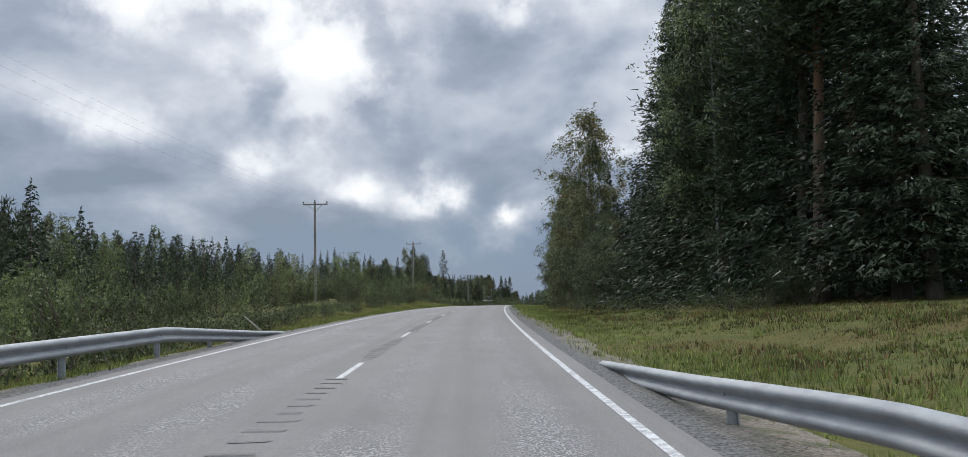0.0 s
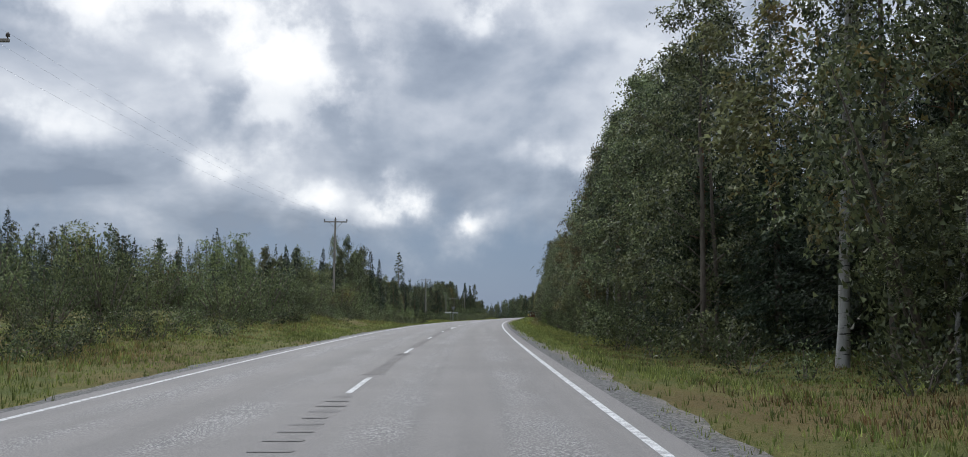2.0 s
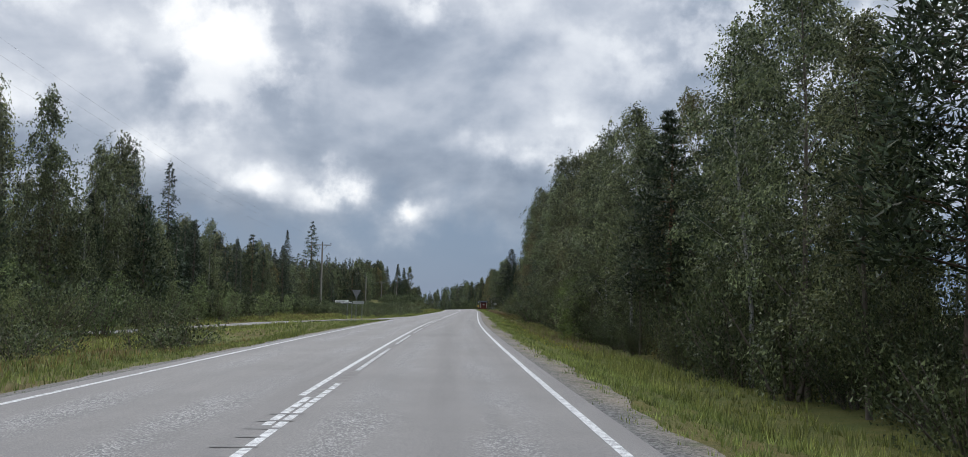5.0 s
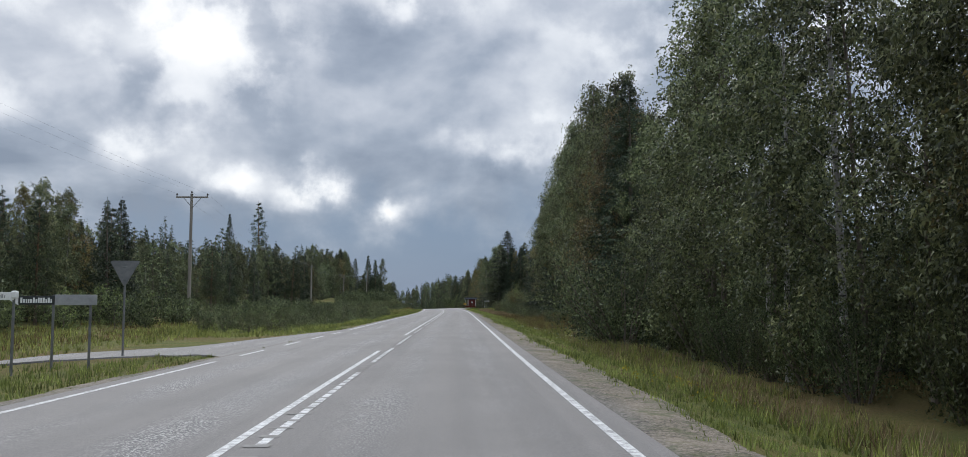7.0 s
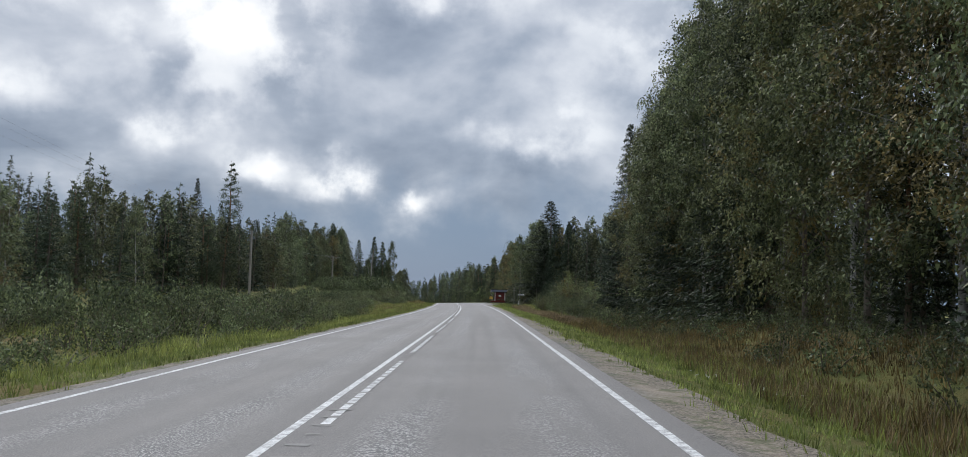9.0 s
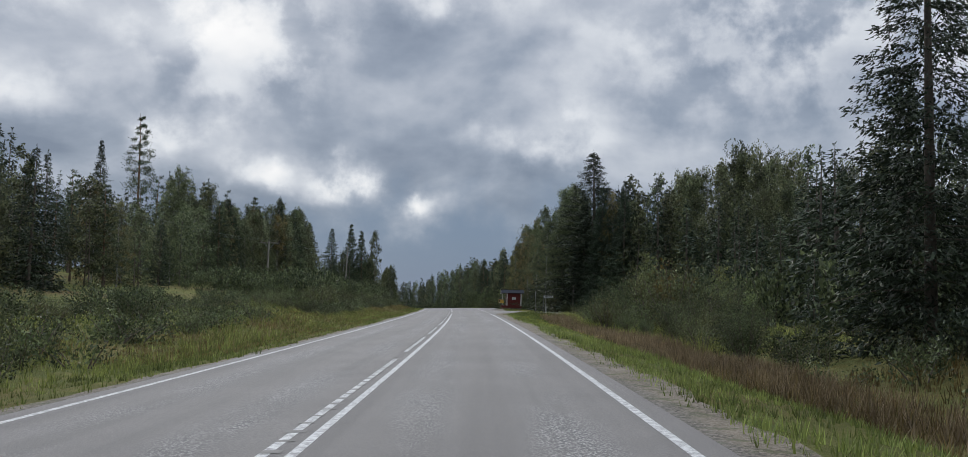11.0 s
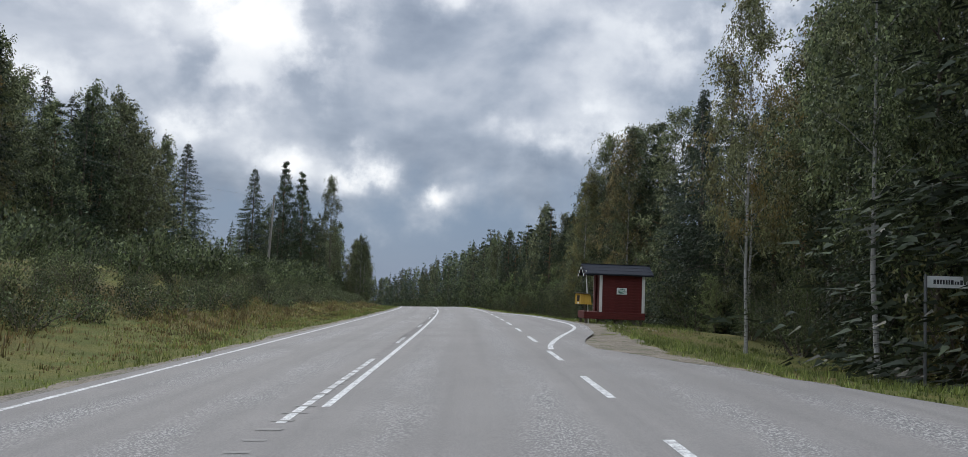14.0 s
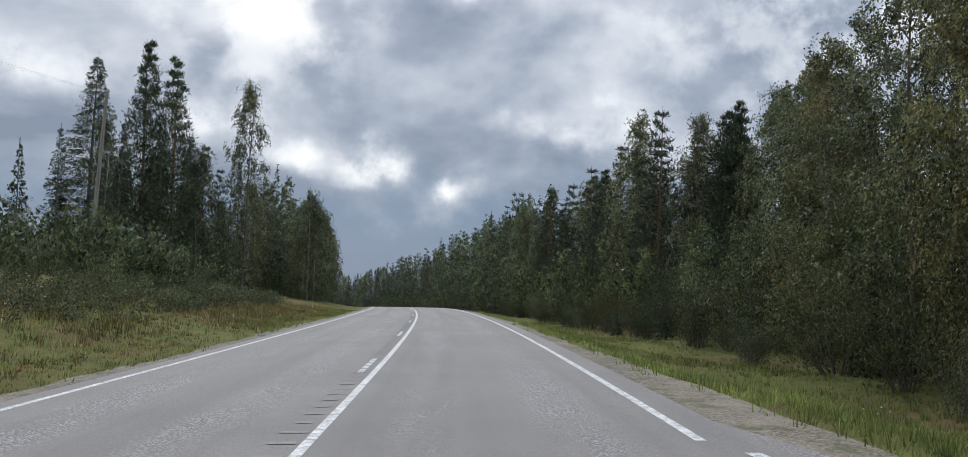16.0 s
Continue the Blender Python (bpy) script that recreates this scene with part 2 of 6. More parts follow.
def gravel(name, light, dark, green=0.0, grey=False):
    m = Nodes(name)
    v = m.add("ShaderNodeTexVoronoi")
    v.inputs["Scale"].default_value = 34.0
    m.put(v.inputs["Vector"], m.where)
    stone = m.add("ShaderNodeSeparateColor")
    m.put(stone.inputs[0], v.outputs["Color"])
    colour = m.mix(stone.outputs[0], dark, light)
    colour = m.mix(m.math("MULTIPLY", m.spread(m.noise(0.8, 5.0, 0.6), 0.45, 0.7), 0.6), colour, tuple(c * 1.15 for c in light))
    colour = m.mix(m.math("MULTIPLY", m.spread(m.noise(2.2, 5.0, 0.65), 0.52, 0.62), green), colour, (0.07, 0.085, 0.03))
    if grey:
        u = m.add("ShaderNodeSeparateXYZ")
        m.put(u.inputs[0], m.add("ShaderNodeUVMap").outputs[0])
        away = m.math("ADD", m.math("ABSOLUTE", u.outputs[0]), m.math("ADD", m.math("MULTIPLY", m.noise(0.25, 4.0, 0.6), 1.3), m.math("MULTIPLY", m.spread(u.outputs[1], 120.0, 190.0), 0.55)))
        colour = m.mix(m.spread(away, 5.35, 4.75), colour, m.mix(stone.outputs[0], (0.060, 0.058, 0.056), (0.205, 0.20, 0.19)))
    m.bump(m.math("ADD", m.math("MULTIPLY", v.outputs[0], -1.0), m.noise(60.0, 3.0)), 0.6, 0.02)
    return m.done(colour, 0.95, 0, 0.15)


def soil():
    m = Nodes("verge_ground")
    broad, mid, small = m.noise(0.09, 4.0, 0.55), m.noise(0.8, 5.0, 0.6), m.noise(14.0, 4.0, 0.7)
    colour = m.mix(m.spread(mid, 0.35, 0.65), (0.112, 0.134, 0.042), (0.182, 0.168, 0.058))
    colour = m.mix(m.math("MULTIPLY", m.spread(broad, 0.48, 0.62), 0.7), colour, (0.165, 0.108, 0.055))
    colour = m.mix(m.math("MULTIPLY", m.spread(small, 0.48, 0.7), 0.6), colour, (0.065, 0.070, 0.026))
    m.bump(m.math("ADD", m.math("MULTIPLY", mid, 1.5), small), 1.0, 0.12)
    return m.done(colour, 0.95, 0, 0.1)


def foliage(name, light, dark, autumn=None, amount=0.0, through=0.3, gloss=0.25):
    """Leaf colour varies from leaf to leaf, from tree to tree, and a share of the trees turns to autumn."""
    m = Nodes(name)
    island = m.add("ShaderNodeNewGeometry").outputs["Random Per Island"]
    tree = m.add("ShaderNodeObjectInfo").outputs["Random"]
    colour = m.mix(m.math("POWER", island, 1.5), dark, light)
    tone = m.add("ShaderNodeHueSaturation")
    m.put(tone.inputs["Color"], colour)
    place = m.add("ShaderNodeNewGeometry").outputs["Position"]
    broad = m.math("ADD", m.math("MULTIPLY", m.noise(0.22, 3.0, 0.6, place), 1.1), m.math("ADD", m.math("MULTIPLY", tree, 0.6), 0.15))
    m.put(tone.inputs["Value"], m.math("MULTIPLY", broad, m.math("ADD", m.math("MULTIPLY", m.spread(m.noise(1.2, 2.0, 0.6, place), 0.36, 0.64), 0.85), 0.5)))
    m.put(tone.inputs["Hue"], m.math("ADD", m.math("MULTIPLY", m.math("FRACT", m.math("MULTIPLY", tree, 7.31)), 0.035), 0.482))
    colour = tone.outputs[0]
    if autumn:
        clump = m.spread(m.noise(0.45, 3.0, 0.6, place), 0.5, 0.66)
        share = m.spread(m.math("FRACT", m.math("MULTIPLY", tree, 13.7)), 1.0 - amount, 1.0)
        part_turned = m.math("MULTIPLY", m.math("ADD", m.math("MULTIPLY", clump, 0.7), 0.12), m.math("MULTIPLY", share, 1.4, True))
        colour = m.mix(m.math("MINIMUM", part_turned, 0.85), colour, autumn)
    m.done(colour, 0.5, 0, gloss)
    t, mixer = m.add("ShaderNodeBsdfTranslucent"), m.add("ShaderNodeMixShader")
    m.put(t.inputs[0], colour)
    mixer.inputs[0].default_value = through
    m.put(mixer.inputs[1], m.shader.outputs[0])
    m.put(mixer.inputs[2], t.outputs[0])
    m.put(m.out.inputs[0], mixer.outputs[0])
    return m.mat


def bark(name, a, b, marks=None, upper=None):
    m = Nodes(name)
    n = m.noise(7.0, 5.0, 0.65, None, (1, 1, 0.25))
    colour = m.mix(m.spread(n, 0.35, 0.65), a, b)
    if marks:
        colour = m.mix(m.spread(m.noise(5.0, 4.0, 0.6, None, (0.5, 0.5, 2.6)), 0.56, 0.62), colour, marks)
    if upper:
        sep = m.add("ShaderNodeSeparateXYZ")
        m.put(sep.inputs[0], m.where)
        colour = m.mix(m.spread(sep.outputs[2], 4.0, 8.0), colour, upper)
    m.bump(n, 0.7, 0.04)
    return m.done(colour, 0.9, 0, 0.15)


def plain(name, a, b, scale=6.0, rough=0.6, metal=0.0, bump=0.2, stretch=None, spec=0.4):
    m = Nodes(name)
    n = m.noise(scale, 5.0, 0.65, None, stretch)
    m.bump(m.noise(scale * 7, 3.0, 0.6, None, stretch), bump, 0.005)
    return m.done(m.mix(m.spread(n, 0.35, 0.68), a, b), rough, metal, spec)


ASPHALT, PAINT, SOIL = asphalt(), paint_line(), soil()
GRAVEL, DUST = gravel("shoulder_gravel", (0.265, 0.228, 0.182), (0.085, 0.074, 0.060), 0.6, True), gravel("side_road_gravel", (0.36, 0.345, 0.32), (0.20, 0.19, 0.175))
BIRCH_LEAF = foliage("birch_leaves", (0.250, 0.275, 0.130), (0.040, 0.054, 0.025), (0.25, 0.165, 0.05), 0.24, 0.3, 0.3)
YELLOWING_LEAF = foliage("yellowing_birch_leaves", (0.29, 0.238, 0.095), (0.066, 0.062, 0.026), None, 0, 0.32, 0.3)
SPRUCE_LEAF = foliage("spruce_needles", (0.080, 0.104, 0.060), (0.028, 0.040, 0.025), None, 0, 0.12, 0.15)
PINE_LEAF = foliage("pine_needles", (0.092, 0.118, 0.060), (0.028, 0.041, 0.023), None, 0, 0.12, 0.18)
BUSH_LEAF = foliage("willow_leaves", (0.180, 0.205, 0.095), (0.050, 0.066, 0.030), (0.20, 0.12, 0.035), 0.2, 0.3, 0.2)
ALDER_LEAF = foliage("alder_leaves", (0.170, 0.195, 0.092), (0.030, 0.042, 0.020), (0.20, 0.13, 0.03), 0.1, 0.26, 0.22)
SAPLING_LEAF = foliage("young_birch_leaves", (0.265, 0.305, 0.115), (0.080, 0.108, 0.042), (0.34, 0.26, 0.05), 0.2, 0.35, 0.3)
MAPLE_LEAF = foliage("maple_leaves", (0.26, 0.33, 0.095), (0.10, 0.14, 0.040), (0.30, 0.26, 0.05), 0.1, 0.35, 0.35)
GRASS = foliage("grass_blades", (0.262, 0.292, 0.085), (0.112, 0.142, 0.042), None, 0, 0.35, 0.15)
DRY_GRASS = foliage("dry_grass", (0.36, 0.285, 0.165), (0.15, 0.115, 0.060), None, 0, 0.25, 0.15)
HEATH = foliage("heath_plants", (0.25, 0.180, 0.072), (0.115, 0.095, 0.040), None, 0, 0.25, 0.15)
WHITE_BARK = bark("birch_bark", (0.40, 0.39, 0.37), (0.22, 0.21, 0.195), (0.05, 0.046, 0.042))
GREY_BARK = bark("spruce_bark", (0.16, 0.135, 0.11), (0.085, 0.070, 0.058))
RED_BARK = bark("pine_bark", (0.15, 0.115, 0.085), (0.08, 0.062, 0.05), None, (0.17, 0.10, 0.06))
GALVANISED = plain("galvanised_steel", (0.36, 0.375, 0.38), (0.25, 0.262, 0.27), 5.0, 0.68, 0.35, 0.2, (0.4, 0.4, 2.0))
POLE_WOOD = plain("weathered_pole_wood", (0.27, 0.25, 0.22), (0.15, 0.135, 0.115), 4.0, 0.85, 0, 0.5, (3, 3, 0.12), 0.2)
INSULATOR = plain("insulator_porcelain", (0.10, 0.085, 0.075), (0.07, 0.06, 0.055), 8.0, 0.25)
WIRE = plain("aluminium_wire", (0.30, 0.31, 0.33), (0.22, 0.23, 0.25), 4.0, 0.5, 0.6)


# ---- mesh helpers ----
def mesh_of(name, verts, faces, material, uvs=None, smooth=False):
    me = bpy.data.meshes.new(name)
    verts, faces = np.asarray(verts, np.float32), np.asarray(faces, np.int32)
    n, k = faces.shape
    me.vertices.add(len(verts))
    me.vertices.foreach_set("co", verts.ravel())
    me.loops.add(n * k)
    me.loops.foreach_set("vertex_index", faces.ravel())
    me.polygons.add(n)
    me.polygons.foreach_set("loop_start", np.arange(0, n * k, k, dtype=np.int32))
    if uvs is not None:
        layer = me.uv_layers.new(name="place")
        layer.data.foreach_set("uv", np.asarray(uvs, np.float32)[faces.ravel()].ravel())
    me.update(calc_edges=True)
    me.validate()
    if smooth:
        me.polygons.foreach_set("use_smooth", np.ones(n, bool))
    me.materials.append(material)
    return me


def grid_faces(rows, cols):
    i = np.arange((rows - 1) * cols).reshape(rows - 1, cols)[:, :-1].ravel()
    return np.stack([i, i + 1, i + cols + 1, i + cols], 1)


def part(name, data, parent, label=""):
    """One mesh object under a thing or a part; data is a mesh, or a bmesh with its material."""
    if isinstance(data, tuple):
        bm, material = data
        me = bpy.data.meshes.new(name)
        bm.normal_update()
        bm.to_mesh(me)
        bm.free()
        me.materials.append(material)
        data = me
    ob = new(name, data)
    ob.parent = parent
    return tagged(ob, label)


def box(size, at=(0, 0, 0), bevel=0.0, turn=None, bm=None):
    bm = bm or bmesh.new()
    made = bmesh.ops.create_cube(bm, size=1.0)["verts"]
    bmesh.ops.scale(bm, vec=size, verts=made)
    if bevel:
        edges = list({e for v in made for e in v.link_edges})
        made = list({v for f in bmesh.ops.bevel(bm, geom=edges, offset=bevel, segments=2, affect="EDGES", profile=0.5)["faces"] for v in f.verts} | {v for v in made if v.is_valid})
    if turn is not None:
        bmesh.ops.transform(bm, matrix=turn, verts=made)
    bmesh.ops.translate(bm, vec=at, verts=made)
    return bm


def tube(points, radii, sides=8, cap=True):
    """Vertices and quads of a tube along points."""
    points, radii = np.asarray(points, float), np.asarray(radii, float)
    way = np.gradient(points, axis=0)
    way /= np.linalg.norm(way, axis=1)[:, None] + 1e-9
    ref = np.where(np.abs(way[:, 2:3]) > 0.9, np.array([[1.0, 0, 0]]), np.array([[0, 0, 1.0]]))
    side = np.cross(way, ref)
    side /= np.linalg.norm(side, axis=1)[:, None] + 1e-9
    top = np.cross(side, way)
    a = np.linspace(0, 2 * np.pi, sides, endpoint=False)
    ring = side[:, None] * np.cos(a)[None, :, None] + top[:, None] * np.sin(a)[None, :, None]
    verts = (points[:, None] + ring * radii[:, None, None]).reshape(-1, 3)
    n = len(points)
    i = np.arange((n - 1) * sides).reshape(n - 1, sides)
    j = np.roll(i, -1, axis=1)
    return verts, np.stack([i, j, j + sides, i + sides], -1).reshape(-1, 4)


def joined(pieces):
    verts, faces, at = [], [], 0
    for v, f in pieces:
        verts.append(v)
        faces.append(np.asarray(f) + at)
        at += len(v)
    return np.concatenate(verts), np.concatenate(faces)


def leaves(rng, places, along_way, length, width, spread=0.6):
    """One pointed leaf or sprig at each place; along_way: the way it hangs or points, roughly."""
    n = len(places)
    way = along_way + rng.normal(0, spread, (n, 3))
    way /= np.linalg.norm(way, axis=1)[:, None] + 1e-9
    side = np.cross(way, rng.normal(0, 1, (n, 3)))
    side /= np.linalg.norm(side, axis=1)[:, None] + 1e-9
    l, w = (length * rng.uniform(0.65, 1.25, n))[:, None], (width * rng.uniform(0.65, 1.25, n))[:, None]
    v = np.stack([places + side * w * 0.5, places + way * l, places - side * w * 0.5], 1)
    return v.reshape(-1, 3), np.arange(3 * n).reshape(n, 3)


def ground(s, d):
    """Height of the ground above the road's own surface plane."""
    s, d = np.asarray(s, float), np.asarray(d, float)
    s, d = np.broadcast_arrays(s, d)
    out = np.zeros(s.shape)
    for sign, table in ((1, RIGHT_SIDE), (-1, LEFT_SIDE)):
        away = np.abs(d)
        ks = np.array([row[0] for row in table], float)
        cols = np.stack([np.interp(s, ks, [row[1 + i] for row in table]) for i in range(len(AWAY))], -1)
        i = np.clip(np.searchsorted(AWAY, away) - 1, 0, len(AWAY) - 2)
        f = np.clip((away - AWAY[i]) / (AWAY[i + 1] - AWAY[i]), 0, 1)
        f = f * f * (3 - 2 * f)
        h = np.take_along_axis(cols, i[..., None], -1)[..., 0] * (1 - f) + np.take_along_axis(cols, (i + 1)[..., None], -1)[..., 0] * f
        out = np.where((d >= 0) == (sign > 0), h, out)
    rough = np.clip((np.abs(d) - 4.6) / 4, 0, 1)
    rough = rough * np.where((d > 0) & (s > 389) & (s < 406), 0.1, 1.0) * np.where((d < 0) & (d > -20) & (s > 150) & (s < 244), 0.25, 1.0)
    out = out + rough * (0.10 * np.sin(s * 0.31 + d * 0.5) * np.sin(s * 0.13 - d * 0.37) + 0.05 * np.sin(s * 1.3 + d * 1.1) * np.sin(d * 1.7 - s * 0.6))
    return out


def stand(s, d, h=0.0):
    return Vector(on_road(s, d, float(ground(s, d)) + h))


# ---- the lie of the land: heights beside the road at these distances from its centre ----
AWAY = np.array([0.0, 3.9, 4.6, 6.0, 8.0, 10.0, 14.0, 20.0, 40.0, 120.0])
RIGHT_SIDE = [
    (-60, -0.03, -0.03, -0.08, -0.20, 0.00, 0.35, 0.80, 1.1, 1.6, 2.0),
    (20, -0.03, -0.03, -0.06, -0.10, 0.10, 0.35, 0.70, 0.9, 1.2, 1.5),
    (60, -0.03, -0.03, -0.06, -0.10, -0.05, 0.10, 0.25, 0.5, 0.8, 1.2),
    (90, -0.03, -0.03, -0.07, -0.35, -0.65, -0.60, -0.3, 0.1, 0.6, 1.0),
    (130, -0.03, -0.03, -0.08, -0.45, -0.95, -1.05, -0.7, 0.0, 0.4, 1.0),
    (240, -0.03, -0.03, -0.08, -0.40, -0.85, -0.90, -0.5, 0.0, 0.4, 1.0),
    (264, -0.03, -0.03, -0.08, -0.40, -0.85, -0.75, -0.1, 0.3, 0.6, 1.0),
    (284, -0.03, -0.03, -0.08, -0.35, -0.75, -0.55, 0.25, 0.6, 0.8, 1.0),
    (304, -0.03, -0.03, -0.08, -0.35, -0.80, -0.75, -0.1, 0.2, 0.5, 1.0),
    (376, -0.03, -0.03, -0.07, -0.30, -0.75, -0.80, -0.4, -0.1, 0.2, 0.8),
    (388, -0.03, -0.03, -0.03, -0.04, -0.10, -0.12, -0.1, 0.0, 0.2, 0.8),
    (404, -0.03, -0.03, -0.03, -0.04, -0.10, -0.12, -0.1, 0.0, 0.2, 0.8),
    (412, -0.03, -0.03, -0.03, -0.08, -0.30, -0.70, -0.7, -0.2, 0.2, 0.8),
    (424, -0.03, -0.03, -0.05, -0.14, -0.22, -0.45, -0.5, -0.2, 0.2, 0.8),
    (431, -0.03, -0.03, -0.05, -0.14, -0.08, -0.18, -0.4, -0.2, 0.2, 0.8),
    (440, -0.03, -0.03, -0.05, -0.14, -0.10, -0.25, -0.5, -0.2, 0.2, 0.8),
    (450, -0.03, -0.03, -0.03, -0.12, -0.45, -0.80, -0.7, -0.2, 0.2, 0.8),
    (470, -0.03, -0.03, -0.08, -0.45, -0.90, -0.95, -0.6, 0.0, 0.4, 1.0),
    (900, -0.03, -0.03, -0.08, -0.40, -0.80, -0.80, -0.4, 0.2, 0.8, 1.5)]
LEFT_SIDE = [
    (-60, -0.03, -0.03, -0.06, -0.45, -0.95, -1.20, -1.2, -1.1, -1.0, -0.5),
    (30, -0.03, -0.03, -0.06, -0.40, -0.75, -0.90, -0.9, -0.8, -0.5, 0.5),
    (60, -0.03, -0.03, -0.05, -0.05, -0.05, 0.05, 0.1, 0.1, 0.3, 1.0),
    (95, -0.03, -0.03, -0.04, 0.10, 0.40, 0.75, 1.1, 1.2, 1.2, 1.5),
    (120, -0.03, -0.03, -0.04, 0.15, 0.60, 1.00, 1.3, 1.3, 1.4, 1.6),
    (145, -0.03, -0.03, -0.06, -0.10, 0.05, 0.20, 0.4, 0.4, 0.8, 1.5),
    (175, -0.03, -0.03, -0.08, -0.30, -0.55, -0.60, -0.5, -0.4, 0.5, 2.0),
    (214, -0.03, -0.03, -0.07, -0.15, -0.20, -0.20, -0.2, -0.2, 0.8, 3.0),
    (245, -0.03, -0.03, -0.05, -0.10, -0.20, -0.20, -0.1, 0.0, 1.2, 4.0),
    (300, -0.03, -0.03, -0.08, -0.35, -0.60, -0.50, -0.2, 0.2, 2.0, 6.0),
    (360, -0.03, -0.03, -0.06, -0.10, 0.00, 0.20, 0.7, 1.3, 3.0, 9.0),
    (405, -0.03, -0.03, -0.05, 0.00, 0.35, 0.90, 1.8, 2.4, 4.0, 9.0),
    (460, -0.03, -0.03, -0.05, 0.05, 0.50, 1.10, 2.1, 2.6, 4.0, 8.0),
    (510, -0.03, -0.03, -0.05, 0.00, 0.30, 0.60, 1.0, 1.3, 2.0, 4.0),
    (900, -0.03, -0.03, -0.06, -0.20, -0.20, 0.00, 0.4, 0.8, 1.5, 3.0)]


# ---- ground and road ----
def build_ground():
    s = np.concatenate([np.arange(-200, -40, 20), np.arange(-40, 560, 2.5), np.arange(560, 900, 12), np.arange(900, 2401, 100)])
    half = np.concatenate([[3.4, 3.9, 4.3, 4.8, 5.4, 6.0, 6.7, 7.5, 8.5, 9.5, 11, 12.5, 14, 16, 18, 21, 25, 30, 40, 60, 90, 140, 220, 400, 700]])
    d = np.concatenate([-half[::-1], [0.0], half])
    S, D = np.meshgrid(s, d, indexing="ij")
    sheet = mesh_of("ground", on_road(S, D, ground(S, D) - np.where(np.abs(D) < 4.5, 0.02, 0.0)).reshape(-1, 3), grid_faces(len(s), len(d)), SOIL, None, True)
    return tagged(new("ground", sheet), "grassy roadside ground of the northern forest", "ground", kind="structure")


def ribbon(name, s, left, right, lift, material, cols=2, follow=False):
    """A strip along the road between two side distances; follow: lies on the ground."""
    s = np.asarray(s, float)
    left, right = np.broadcast_to(left, s.shape), np.broadcast_to(right, s.shape)
    u = np.linspace(0, 1, cols)
    D = left[:, None] * (1 - u) + right[:, None] * u
    S = np.repeat(s[:, None], cols, 1)
    h = ground(S, D) + lift if follow else np.full(S.shape, lift)
    return mesh_of(name, on_road(S, D, h).reshape(-1, 3), grid_faces(len(s), cols), material, np.stack([D, S], -1).reshape(-1, 2))


def wobble(s, size, seed):
    return size * (np.sin(s * 0.9 + seed) * 0.4 + np.sin(s * 0.23 + 2 * seed) * 0.5 + np.sin(s * 2.7 + seed * 3) * 0.25)


BAY_S = [386.0, 388.0, 390.0, 392.0, 403.0, 410.0, 415.0, 417.2, 422.0, 429.0, 436.0, 444.0, 449.0, 454.0, 458.0]
BAY_EDGE = [3.85, 4.0, 4.6, 5.2, 5.4, 5.0, 4.6, 4.8, 5.75, 6.45, 6.35, 6.0, 5.5, 4.75, 3.95]


def build_road():
    s = np.concatenate([np.arange(-200, 0, 10), np.arange(0, 560, 2.0), np.arange(560, 1000, 8.0)])
    road = tagged(new("road", ribbon("road", s, -3.85, np.interp(s, BAY_S, BAY_EDGE), 0.0, ASPHALT, 13)), "grey worn asphalt two-lane road", "road", kind="structure")
    for side, name in ((1, "gravel_shoulder"), (-1, "gravel_shoulder")):
        s2 = np.concatenate([np.arange(-200, 0, 5), np.arange(0, 560, 0.5), np.arange(560, 900, 6.0)])
        if side > 0:
            outer = np.maximum(np.interp(s2, [-60, 20, 60, 100, 190, 210, 330, 376, 384, 388, 391, 393, 397, 405, 414, 417, 421, 430, 440, 455, 460, 480], [5.3, 4.9, 4.6, 4.45, 4.6, 4.9, 4.6, 4.85, 5.0, 5.7, 6.5, 6.9, 6.9, 6.9, 6.6, 6.5, 6.9, 7.5, 7.3, 5.3, 4.8, 4.5]), np.interp(s2, BAY_S, BAY_EDGE) + 0.55)
        else:
            outer = np.interp(s2, [0, 30, 100, 330, 400], [4.6, 4.3, 4.2, 4.15, 4.3])
        outer = outer + wobble(s2, 0.22, 1.3 * side)
        a, b = (3.8 + 0 * s2, outer) if side > 0 else (-outer, -3.8 + 0 * s2)
        tagged(new(name, ribbon(name, s2, a, b, 0.022, GRAVEL, 6, True)), "grey-brown gravel shoulder beside the asphalt", "shoulder", kind="structure")
    return road


def smooth_line(s, knots, values):
    fine = np.interp(np.arange(knots[0], knots[-1] + 0.1, 0.25), knots, values)
    fine = np.convolve(np.pad(fine, 8, mode="edge"), np.ones(17) / 17, "valid")
    return np.interp(s, knots[0] + 0.25 * np.arange(len(fine)), fine)


def mark(name, spans, d, width, lift=0.003):
    """Painted lines: spans of (from, to) along the road, as one mesh."""
    pieces = []
    for a, b in spans:
        n = max(2, int((b - a) / 1.0) + 2)
        s = np.linspace(a, b, n)
        dd = d(s) if callable(d) else np.full(n, float(d))
        S, D = np.repeat(s[:, None], 2, 1), np.stack([dd - width / 2, dd + width / 2], 1)
        pieces.append((on_road(S, D, lift).reshape(-1, 3), grid_faces(n, 2)))
    return mesh_of(name, *joined(pieces), PAINT)


